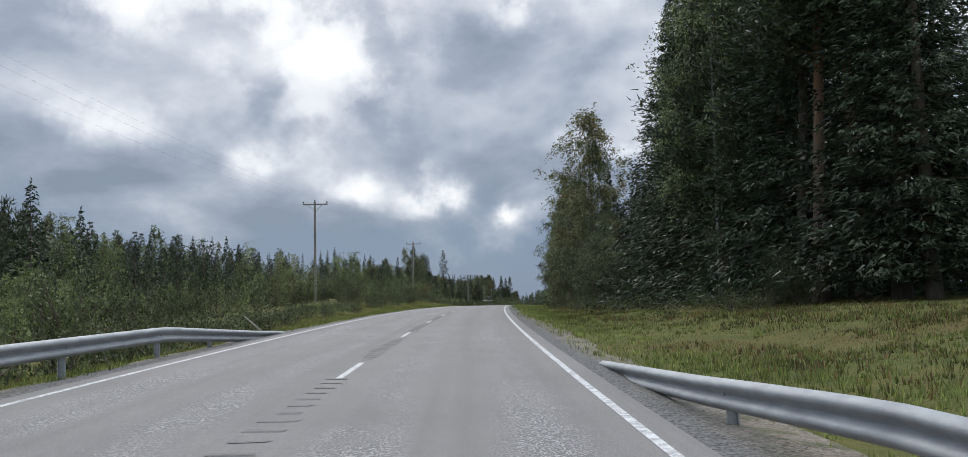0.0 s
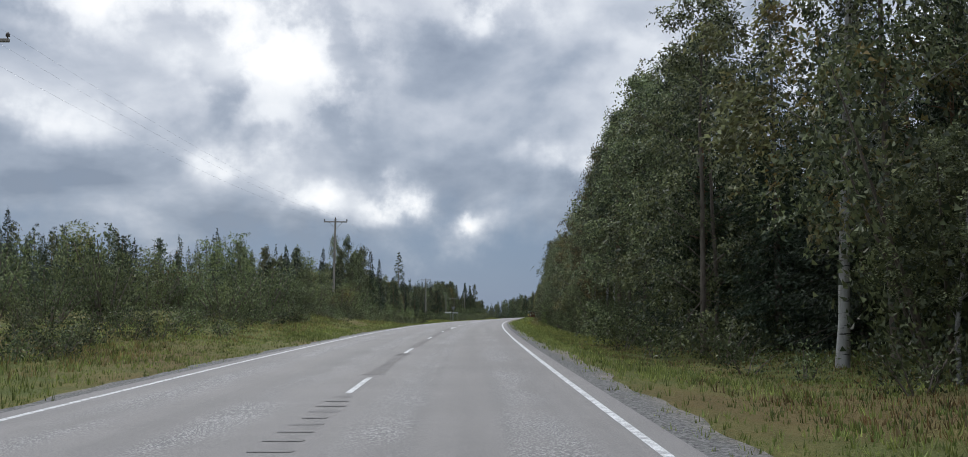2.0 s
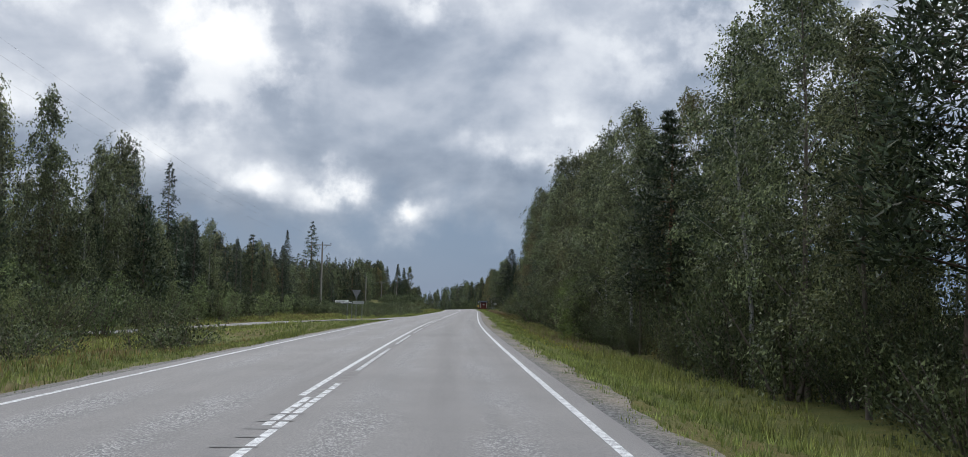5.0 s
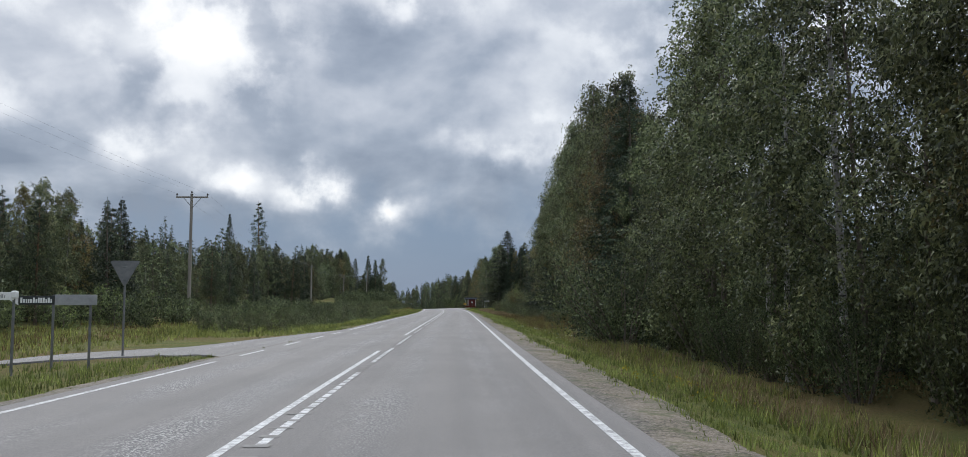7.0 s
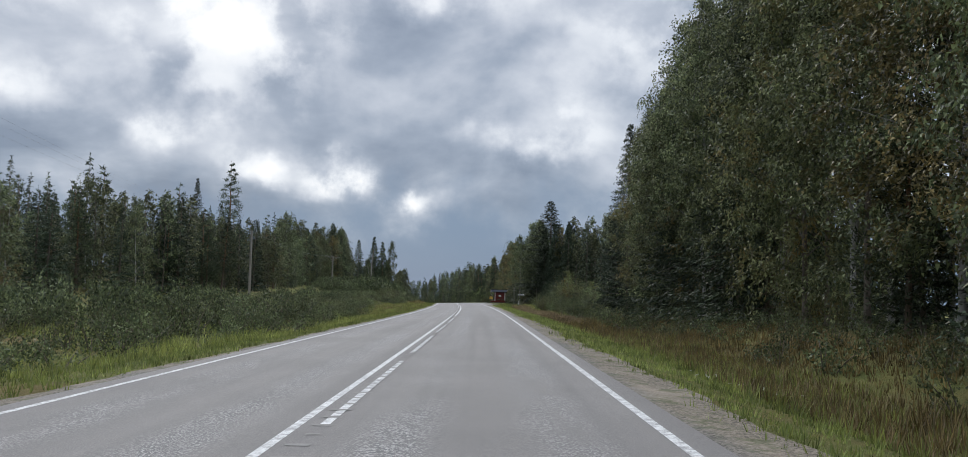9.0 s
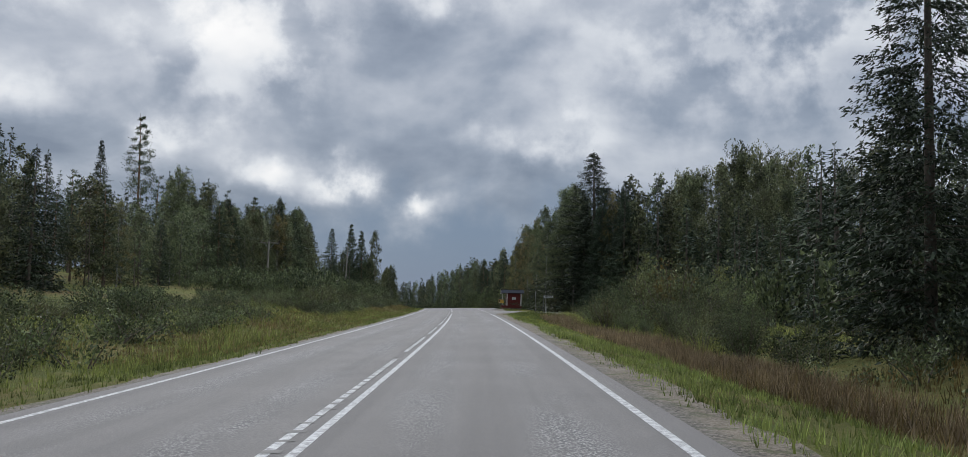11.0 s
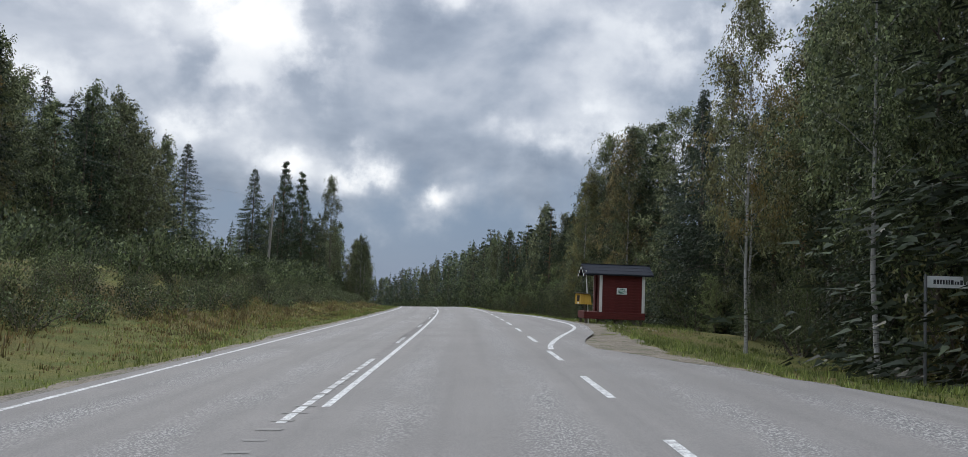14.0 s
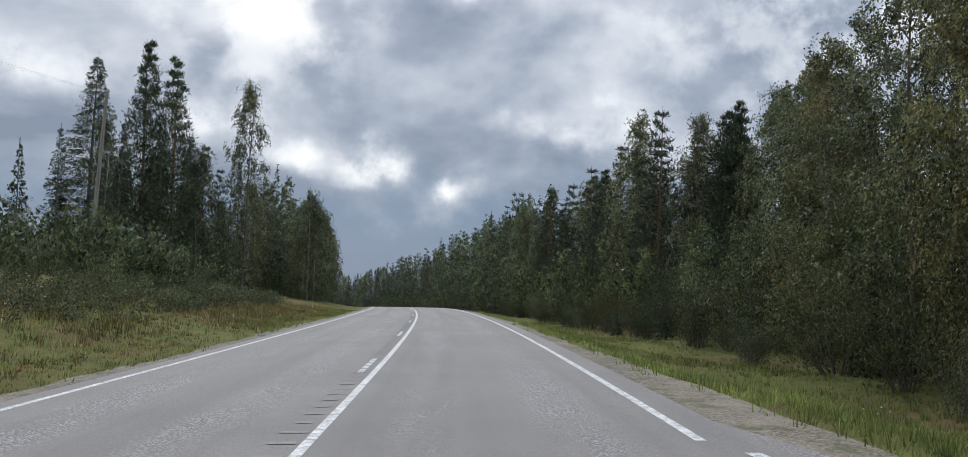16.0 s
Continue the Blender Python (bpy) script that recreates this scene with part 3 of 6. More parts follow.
build_ground()
ROAD = build_road()
part("edge_line", mark("edge_line", [(-200, 217.7), (243.5, 900), (220.2, 223.1), (226.2, 229.1), (231.8, 234.7), (237.4, 240.2)], -LANE, 0.10), ROAD, "white painted edge line")
part("edge_line", mark("edge_line", [(-200, 388.5)] + [(a, a + 2.9) for a in (391.7, 397.9, 404.0, 410.2, 416.8, 423.3, 429.9, 435.8, 441.1, 447.2, 453.0)], LANE, 0.105), ROAD, "white painted edge line")
part("edge_line", mark("edge_line", [(456.8, 900)], LANE, 0.105), ROAD, "white painted edge line")
part("edge_line", mark("edge_line", [(413.6, 456.2)], lambda s: smooth_line(s, [413.6, 415.5, 419.6, 426, 431, 435, 438.5, 443.3, 445.6, 449.2, 453, 455.4, 456.2], [3.56, 3.74, 4.42, 5.68, 5.98, 5.83, 5.74, 5.6, 5.45, 4.95, 4.3, 3.8, 3.62]), 0.13), ROAD, "white painted edge line")
# centre markings: 3 m dashes first, then a dashed line beside a full one
part("centre_line", mark("centre_line", [(4.8 + 12 * k, 7.8 + 12 * k) for k in range(-3, 13)], 0.0, 0.10), ROAD, "worn white dashes of the centre line")
part("centre_line", mark("centre_line", [(109.0 + 12 * k, 118.0 + 12 * k) for k in range(9)] + [(217, 223.6), (225.8, 234)] + [(236.8 + 12 * k, 246 + 12 * k) for k in range(6)], 0.14, 0.10), ROAD, "worn white dashes of the centre line")
part("centre_line", mark("centre_line", [(152, 222), (234.5, 318)], -0.13, 0.10), ROAD, "white painted full line of the centre")
part("centre_line", mark("centre_line", [(312, 391.3), (403.3, 900)], 0.12, 0.10), ROAD, "white painted full line of the centre")
part("centre_line", mark("centre_line", [(330.0 + 12 * k, 339.0 + 12 * k) for k in range(-1, 7)], -0.13, 0.10), ROAD, "worn white dashes of the centre line")
part("centre_line", mark("centre_line", [(416.4, 419.4)] + [(427.3 + 12.05 * k, 430.3 + 12.05 * k) for k in range(30)], -0.10, 0.10), ROAD, "worn white dashes of the centre line")


# ---- trees ----
def trunk_mesh(name, rng, height, radius, material, lean=0.15, limbs=(), sides=9):
    z = np.array([-0.3, 0.0, 0.06, 0.2, 0.4, 0.6, 0.8, 0.97]) * height
    z[0] = -0.4
    bend = np.cumsum(rng.normal(0, lean, (8, 2)), axis=0) * np.linspace(0, 1, 8)[:, None]
    line = np.column_stack([bend, z])
    r = radius * np.array([1.5, 1.3, 1.0, 0.88, 0.7, 0.5, 0.28, 0.05])
    pieces = [tube(line, r, sides)]
    for at, tip, thick in limbs:
        a = np.array([np.interp(at, z, line[:, 0]), np.interp(at, z, line[:, 1]), at])
        b = np.asarray(tip)
        mid = (a + b) / 2 + np.array([0, 0, 0.06 * np.linalg.norm(b - a)])
        pieces.append(tube(np.stack([a, mid, b]), np.array([1.0, 0.7, 0.25]) * thick, 5))
    return mesh_of(name, *joined(pieces), material, None, True), line


def birch_proto(seed, height=14.0, crown=2.6, clear=0.25, clusters=105, strands=10, per=18, leaf=0.12, droop=0.8, trunk_bark=None, leafage=None):
    """Leaves along thin twigs that hang from the ends of the limbs."""
    rng = np.random.default_rng(seed)
    limbs, centres, ways = [], [], []
    for i in range(clusters):
        u = clear + (1 - clear) * ((i + rng.uniform()) / clusters) ** 0.9
        belly = math.sin(math.pi * min(1.0, 0.10 + 0.90 * (u - clear) / (1 - clear)) ** 0.75) * 0.95 + 0.06
        a = rng.uniform(0, 2 * math.pi) if i % 3 else i * 2.4
        r = crown * belly * math.sqrt(rng.uniform(0.15, 1.0)) * rng.choice([0.75, 0.95, 1.1])
        c = np.array([math.cos(a) * r, math.sin(a) * r, u * height])
        centres.append(c)
        ways.append([math.cos(a) * 0.3, math.sin(a) * 0.3, -droop])
        if i % 6 == 0:
            limbs.append((max(0.15 * height, c[2] - 0.55 * r - 0.4), c, 0.022))
    centres, ways = np.array(centres), np.array(ways)
    pick = np.repeat(np.arange(clusters), strands)
    size = rng.uniform(0.5, 1.35, clusters)[pick][:, None]
    top = centres[pick] + rng.normal(0, 1, (len(pick), 3)) * np.array([0.31, 0.31, 0.26]) * size
    hang = ways[pick] + rng.normal(0, 0.25, (len(pick), 3))
    long = rng.uniform(0.3, 1.1, (len(pick), 1)) * size * (0.35 + 0.65 * droop)
    q = np.tile((np.arange(per) + 0.5) / per, len(pick))[:, None]
    place = np.repeat(top, per, 0) + np.repeat(hang * long, per, 0) * q + rng.normal(0, 0.085, (len(pick) * per, 3))
    v, f = leaves(rng, place, np.repeat(hang, per, 0), leaf, leaf * 0.62, 0.55)
    trunk, _ = trunk_mesh("birch_trunk", rng, height, 0.0062 * height, trunk_bark or WHITE_BARK, 0.12, limbs if strands > 3 else limbs[:3], 9 if strands > 3 else 5)
    return trunk, mesh_of("birch_crown", v, f, leafage or BIRCH_LEAF)


def spruce_proto(seed, height=16.0, crown=3.0, clear=0.05, whorls=48, arms=14, needles=34, leaf=0.34, thin=0.0, narrow=0.58):
    """Drooping arms in whorls, each a flat fan of sprigs with hanging side twigs."""
    rng = np.random.default_rng(seed)
    n = whorls * arms
    u = clear + (0.985 - clear) * ((np.arange(n) // arms + rng.uniform(-0.5, 0.5, n)) / whorls)
    u = np.clip(u, clear, 0.985)
    swell = np.repeat(rng.uniform(0.82, 1.12, whorls), arms)
    a = rng.uniform(0, 2 * np.pi, n)
    tilt = 1 + 0.16 * np.sin(a + rng.uniform(0, 6))
    length = crown * ((1 - u) ** 0.88 * swell * tilt * rng.uniform(0.6, 1.12, n) + 0.03)
    keep = rng.uniform(0, 1, n) >= thin
    u, a, length = u[keep], a[keep], length[keep]
    count = np.maximum(2, (needles * (0.35 + 0.65 * length / crown)).astype(int))
    pick = np.repeat(np.arange(len(u)), count)
    q = rng.uniform(0.08, 1.0, len(pick)) ** 0.75
    sag = rng.uniform(0.20, 0.42, len(u))[pick]
    L, A = length[pick], a[pick]
    side = rng.normal(0, 0.16, len(pick)) * L * (1.15 - q)
    hang = -np.abs(rng.normal(0, 0.10, len(pick))) - 0.06 * L * rng.uniform(0, 1, len(pick))
    x, y = np.cos(A) * L * q - np.sin(A) * side, np.sin(A) * L * q + np.cos(A) * side
    place = np.column_stack([x, y, u[pick] * height - sag * L * q + 0.17 * L * q * q + hang])
    turn = A + rng.choice([-0.8, -0.3, 0.3, 0.8], len(pick))
    way = np.column_stack([np.cos(turn), np.sin(turn), rng.uniform(-0.95, -0.05, len(pick))])
    size = 0.5 + 0.5 * (1 - u[pick])
    top = np.column_stack([np.zeros((16, 2)), height * (0.93 + 0.0045 * np.arange(16))])
    place = np.concatenate([place, top])
    way = np.concatenate([way, np.column_stack([rng.normal(0, 0.5, (16, 2)), np.full(16, 0.8)])])
    size = np.concatenate([size, np.full(16, 0.42)])
    v, f = leaves(rng, place, way, leaf, leaf * narrow, 0.3)
    root = np.repeat(place, 3, 0)
    v = root + (v - root) * np.repeat(size, 3)[:, None]
    long = np.where(length > 0.6)[0][::9][:24]
    limbs = [(u[i] * height, (math.cos(a[i]) * length[i] * 0.85, math.sin(a[i]) * length[i] * 0.85, u[i] * height - 0.16 * length[i]), 0.025) for i in long]
    trunk, _ = trunk_mesh("spruce_trunk", rng, height, 0.0105 * height, GREY_BARK, 0.03, limbs if needles > 8 else [], 9 if needles > 8 else 5)
    return trunk, mesh_of("spruce_crown", v, f, SPRUCE_LEAF)


def pine_proto(seed, height=17.0, crown=2.3, clear=0.45, clusters=84, per=110, leaf=0.32):
    rng = np.random.default_rng(seed)
    centres, limbs = [], []
    for i in range(clusters):
        u = clear + (0.99 - clear) * (1 - (1 - (i + rng.uniform()) / clusters) ** 0.66)
        q = (u - clear) / (1 - clear)
        reach = crown * (0.05 + 1.05 * (1 - q) ** 0.95) * min(1.0, 0.5 + 2.8 * q)
        a = i * 2.4 + rng.uniform(-0.5, 0.5)
        r = reach * math.sqrt(rng.uniform(0.1, 1.0))
        c = np.array([math.cos(a) * r, math.sin(a) * r, (round(u * 22 + 0.3 * rng.normal()) / 22 * 0.35 + u * 0.65) * height * 0.985])
        centres.append(c)
        if i % 4 == 0:
            limbs.append((max(0.3, c[2] - 0.25 * r), c, 0.05))
    centres = np.array(centres)
    pick = np.repeat(np.arange(clusters), per)
    high = np.clip((centres[:, 2] / height - clear) / (1 - clear), 0, 1)
    off = rng.normal(0, 1, (len(pick), 3)) * np.array([0.44, 0.44, 0.25]) * (1.1 - 0.90 * high ** 1.3)[pick][:, None]
    v, f = leaves(rng, centres[pick] + off, off * 0.9 + np.array([0, 0, 0.45]), leaf, leaf * 0.26, 0.45)
    trunk, _ = trunk_mesh("pine_trunk", rng, height, 0.0105 * height, RED_BARK, 0.08, limbs if per > 20 else limbs[:3], 9 if per > 20 else 5)
    return trunk, mesh_of("pine_crown", v, f, PINE_LEAF)


def bush_proto(seed, height=2.2, wide=1.3, count=1050, leaf=0.23, stems=7, material=None):
    rng = np.random.default_rng(seed)
    tips, pieces = [], []
    for i in range(stems):
        a, r = rng.uniform(0, 2 * math.pi), wide * math.sqrt(rng.uniform(0.05, 1))
        tip = np.array([math.cos(a) * r, math.sin(a) * r, height * rng.uniform(0.55, 1.0)])
        root = tip * np.array([0.15, 0.15, 0]) + np.array([0, 0, -0.2])
        pieces.append(tube(np.stack([root, (root + tip) / 2 + [0, 0, 0.1], tip]), [0.03, 0.02, 0.006], 4))
        tips.append((root, tip))
    pick = rng.integers(0, stems, count)
    q = rng.uniform(0.15, 1.05, count)[:, None] ** 0.8
    root, tip = np.array([t[0] for t in tips])[pick], np.array([t[1] for t in tips])[pick]
    place = root * (1 - q) + tip * q + rng.normal(0, 1, (count, 3)) * np.array([0.26, 0.26, 0.2]) * wide / 1.3
    place[:, 2] = np.maximum(place[:, 2], 0.03)
    v, f = leaves(rng, place, (tip - root) / 2 + np.array([0, 0, 0.4]), leaf, leaf * 0.6, 0.8)
    return mesh_of("bush_stems", *joined(pieces), GREY_BARK), mesh_of("bush_leaves", v, f, material or BUSH_LEAF)


PROTO = {
    "birch": [birch_proto(11, 14, 2.5, 0.2), birch_proto(12, 14, 2.2, 0.15, trunk_bark=GREY_BARK), birch_proto(13, 14, 2.8, 0.05, trunk_bark=GREY_BARK), birch_proto(14, 14, 2.3, 0.3, 95)],
    "birch_light": [birch_proto(21, 14, 2.4, 0.05, 70, 4, 7, 0.28, 0.7, GREY_BARK), birch_proto(22, 14, 2.1, 0.12, 70, 4, 7, 0.28, 0.7, GREY_BARK)],
    "birch_mid": [birch_proto(15, 14, 2.6, 0.08, 130, 6, 13, 0.165, 0.8, GREY_BARK), birch_proto(16, 14, 2.3, 0.03, 130, 6, 13, 0.165)],
    "spruce_mid": [spruce_proto(34, 16, 3.2, 0.02, 38, 11, 20, 0.38, 0, 0.46), spruce_proto(35, 16, 2.8, 0.03, 38, 11, 20, 0.38, 0.05, 0.46)],
    "pine_mid": [pine_proto(54, 17, 2.7, 0.25, 84, 58, 0.36), pine_proto(55, 17, 2.9, 0.12, 92, 58, 0.36)],
    "spruce": [spruce_proto(31, 16, 3.2, 0.05, 48, 14, 68, 0.225, 0, 0.36), spruce_proto(32, 16, 3.8, 0.03, 50, 15, 68, 0.225, 0, 0.36), spruce_proto(33, 16, 2.9, 0.06, 48, 13, 62, 0.225, 0.05, 0.36)],
    "spruce_light": [spruce_proto(41, 16, 2.9, 0.01, 30, 8, 6, 0.74, 0, 0.42), spruce_proto(42, 16, 2.5, 0.02, 30, 8, 6, 0.74, 0, 0.42)],
    "pine": [pine_proto(51), pine_proto(52, 17, 2.6, 0.25, 100), pine_proto(53, 17, 2.2, 0.5)],
    "pine_light": [pine_proto(61, 17, 2.8, 0.15, 64, 19, 0.56), pine_proto(62, 17, 2.6, 0.22, 60, 19, 0.56)],
    "yellow_birch": [birch_proto(131, 14, 2.6, 0.16, leafage=YELLOWING_LEAF)],
    "maple": [birch_proto(121, 5, 1.35, 0.04, 70, 6, 10, 0.13, 0.15, GREY_BARK, MAPLE_LEAF), birch_proto(122, 5, 1.2, 0.04, 70, 6, 10, 0.13, 0.15, GREY_BARK, MAPLE_LEAF)],
    "sapling": [birch_proto(71, 6, 1.2, 0.03, 60, 4, 12, 0.12, 0.3, GREY_BARK, SAPLING_LEAF), birch_proto(72, 6, 1.0, 0.02, 54, 4, 12, 0.12, 0.2, GREY_BARK, SAPLING_LEAF)],
    "young_spruce": [spruce_proto(81, 6, 1.5, 0.02, 28, 9, 9, 0.28), spruce_proto(82, 6, 1.2, 0.02, 28, 9, 9, 0.28)],
    "young_pine": [pine_proto(91, 6, 1.25, 0.06, 46, 44, 0.28), pine_proto(92, 6, 1.05, 0.08, 42, 44, 0.28)],
    "bush": [bush_proto(101, 1.5, 1.1, 1700, 0.085, 9), bush_proto(102, 1.4, 1.3, 1700, 0.085, 10), bush_proto(103, 1.7, 0.9, 1600, 0.085, 8)],
    "thicket": [bush_proto(105, 3.4, 1.7, 5600, 0.088, 15, ALDER_LEAF), bush_proto(106, 3.2, 2.0, 5800, 0.088, 16, ALDER_LEAF), bush_proto(107, 3.6, 1.4, 5200, 0.088, 14, ALDER_LEAF)],
    "thicket_light": [bush_proto(108, 3.4, 1.7, 620, 0.25, 4, ALDER_LEAF), bush_proto(109, 3.2, 2.0, 620, 0.25, 4, ALDER_LEAF)],
    "bush_light": [bush_proto(110, 1.5, 1.2, 380, 0.14, 4), bush_proto(111, 1.3, 1.4, 380, 0.14, 4)],
    "sapling_light": [birch_proto(73, 6, 1.3, 0.05, 40, 3, 8, 0.2, 0.3, GREY_BARK, SAPLING_LEAF)],
    "tall_pine": [pine_proto(111, 27, 3.0, 0.5, 44, 120, 0.36)],
}
BASE_HEIGHT = {"yellow_birch": 14, "maple": 5, "birch_mid": 14, "spruce_mid": 16, "pine_mid": 17, "birch": 14, "birch_light": 14, "spruce": 16, "spruce_light": 16, "pine": 17, "pine_light": 17, "sapling": 6, "young_spruce": 6, "young_pine": 6, "bush": 1.5, "thicket": 3.4, "thicket_light": 3.4, "sapling_light": 6, "bush_light": 1.5, "tall_pine": 27}
WORDS = {"yellow_birch": ("birch_tree", "birch with yellowing brown leaves and a white trunk", "tree"),
         "maple": ("young_maple", "young maple with bright yellow-green leaves at the forest edge", "tree"),
         "birch": ("birch_tree", "tall birch with hanging green and yellowing leaves", "tree"), "spruce": ("spruce_tree", "dark green spruce with drooping branches", "tree"),
         "pine": ("pine_tree", "pine with a bare reddish trunk and dark needles", "tree"), "sapling": ("young_birch", "slender young birch with light green leaves", "tree"),
         "young_spruce": ("young_spruce", "young pointed dark green spruce", "tree"), "young_pine": ("young_pine", "young bushy green pine", "tree"),
         "bush": ("willow_bush", "low grey-green willow bush on the grassy verge", "bush"), "thicket": ("alder_bush", "large leafy green bush at the forest edge", "bush"), "tall_pine": ("pine_tree", "very tall lone pine with a bare trunk and high crown", "tree")}
FIRST, WOODS = {}, {}
FILL = "undergrowth"
rng_place = np.random.default_rng(5)


def plant(kind, s, d, height, variant=None, wide=1.0, group=""):
    pool = PROTO[kind]
    v = int(rng_place.integers(len(pool))) if variant is None else variant
    k = height / BASE_HEIGHT[kind]
    name, label, category = WORDS[kind.replace("_light", "").replace("_mid", "")]
    side = k ** 0.8 * wide * rng_place.uniform(0.9, 1.12)
    turn = Euler((rng_place.normal(0, 0.015), rng_place.normal(0, 0.015), rng_place.uniform(0, 6.28))).to_matrix().to_4x4()
    m = Matrix.Translation(stand(s, d)) @ turn @ Matrix.Diagonal((side, side, k, 1))
    if kind.endswith("_light") or group == FILL:
        WOODS.setdefault((kind, v), []).append(np.array(m))
        return None
    if (kind, v) not in FIRST:
        ob = new(name)
        for part_name, me in zip(("stem", "leafage") if kind in ("bush", "thicket") else ("trunk", "crown"), pool[v]):
            part(part_name, me, ob)
        FIRST[kind, v] = tagged(ob, label, category)
        ob.matrix_basis = m
    else:
        ob = copy_thing(FIRST[kind, v], m @ Matrix.Diagonal([1 / c for c in FIRST[kind, v].scale] + [1]))
    return tagged(ob, group=group)


def row(s0, s1, d0, d1, gap, mix, low, high, group, wide=1.0):
    """Trees along a stretch, from s0 to s1; low, high: their tops over the road's surface."""
    s = s0
    while s < s1:
        kind = mix[int(rng_place.integers(len(mix)))]
        d = d0 + (d1 - d0) * rng_place.uniform()
        at = s + rng_place.uniform(-0.4, 0.4) * gap
        plant(kind, at, d, max(0.8, low + (high - low) * rng_place.uniform() - float(ground(at, d))), None, wide, group)
        s += gap * rng_place.uniform(0.75, 1.25)


EDGE, DEEP, LEFT, YOUNG = "trees of the forest edge", "trees deep in the forest", "trees of the far forest", "young trees"
# forest beside the right-hand lane
row(20, 57, 14.5, 17, 2.6, ["spruce", "pine", "spruce"], 18, 23, EDGE, 1.3)
row(20, 60, 18.5, 26, 1.7, ["spruce_light", "spruce_light", "pine_light"], 16, 21, DEEP, 1.2)
row(57, 69, 10.6, 12.4, 1.7, ["birch", "thicket", "birch"], 4.2, 7.0, EDGE, 1.5)
row(64, 90, 16, 19, 2.4, ["spruce", "spruce"], 9, 12.5, EDGE, 0.9)
row(94, 112, 11.0, 12.6, 2.6, ["birch", "pine", "spruce", "birch", "pine"], 12.5, 15, EDGE)
row(113, 124, 10.8, 12.4, 2.6, ["birch"], 13, 16, EDGE)
row(124, 136, 10.5, 12.0, 2.6, ["birch"], 10.5, 13, EDGE)
row(136, 178, 10.6, 13.0, 2.8, ["birch", "birch", "birch", "pine", "birch"], 7.5, 11.8, EDGE, 1.1)
row(178, 212, 10.6, 12.6, 2.7, ["birch", "birch", "birch", "pine"], 8.5, 12.5, EDGE, 1.1)
row(212, 236, 10.8, 12.6, 2.7, ["birch"], 9, 13, EDGE, 1.1)
row(236, 246, 11.2, 12.8, 2.6, ["birch", "spruce"], 8.5, 11, EDGE)
row(246, 262, 11.2, 13, 2.3, ["spruce", "spruce", "birch"], 11, 15, EDGE, 1.1)
row(262, 269, 11.4, 13, 2.5, ["birch"], 12, 15.5, EDGE)
row(269, 282, 15.5, 17.5, 2.4, ["birch"], 16, 19, EDGE)
row(313, 322, 13.8, 15, 2.2, ["birch"], 12.5, 15, EDGE, 1.1)
row(282, 315, 14.8, 17, 2.4, ["birch", "spruce", "birch"], 17.5, 20.5, EDGE, 1.05)
row(68, 104, 13.5, 20, 0.9, ["spruce_mid", "spruce_mid", "pine_mid"], 8.5, 12, DEEP)
row(104, 130, 13.5, 18, 1.5, ["spruce_mid", "spruce_mid", "pine_mid"], 8, 11, DEEP)
row(130, 215, 13.5, 18, 1.8, ["spruce_mid", "spruce_mid", "birch_light"], 7, 10, DEEP)
row(215, 282, 14, 18, 1.8, ["spruce_mid", "spruce_mid", "pine_mid"], 6, 9, DEEP)
row(310, 336, 15, 18, 2.4, ["birch", "spruce", "birch"], 15, 20, EDGE)
row(280, 345, 19, 26, 1.5, ["spruce_light", "spruce_light", "pine_light"], 10, 14, DEEP)
row(345, 372, 25, 29, 1.4, ["birch_mid", "spruce_mid"], 6.5, 9, EDGE, 0.9)
row(372, 385, 25, 29, 1.6, ["birch_mid", "birch_mid", "spruce_mid"], 10, 13, EDGE, 0.9)
row(385, 412, 25, 29, 1.6, ["birch_mid", "birch_mid", "birch_mid", "spruce_mid"], 13, 16.5, EDGE, 0.9)
row(408, 450, 25, 45, 1.0, ["spruce_light", "spruce_light", "birch_light"], 11, 15, DEEP, 1.1)
row(450, 486, 25, 40, 1.2, ["spruce_light", "birch_light"], 5.5, 7, DEEP, 1.1)
row(346, 414, 21, 27, 0.7, ["spruce_light", "spruce_light"], 7, 10.5, DEEP, 1.2)
row(340, 378, 31, 42, 1.1, ["spruce_light", "spruce_light", "birch_light"], 8, 11, DEEP)
row(378, 425, 31, 42, 1.1, ["spruce_light", "spruce_light", "birch_light"], 13, 17, DEEP)
row(402, 411, 15.5, 20, 0.9, ["spruce", "spruce"], 11.5, 15, EDGE, 1.05)
row(411, 422, 13, 15.5, 1.4, ["birch", "birch", "spruce"], 12.5, 16, EDGE)
row(422, 428, 13, 15.5, 1.4, ["birch", "pine"], 11, 13.5, EDGE)
row(428, 438, 13.5, 16.0, 2.2, ["birch", "pine", "spruce"], 9, 12, EDGE)
row(438, 446, 13.5, 15.5, 2.2, ["birch", "spruce"], 12, 14.5, EDGE)
row(434, 470, 18, 24, 1.0, ["spruce_mid", "birch_light", "spruce_light"], 6.0, 8.5, DEEP, 1.1)
row(452, 456, 12.5, 14.5, 1.6, ["birch", "pine", "birch"], 11.5, 14, EDGE)
row(456, 480, 12.5, 14.5, 2.4, ["pine", "birch", "birch"], 9.4, 12, EDGE)
row(480, 500, 14, 16, 2.0, ["pine", "birch", "pine"], 9, 11.2, EDGE, 0.9)
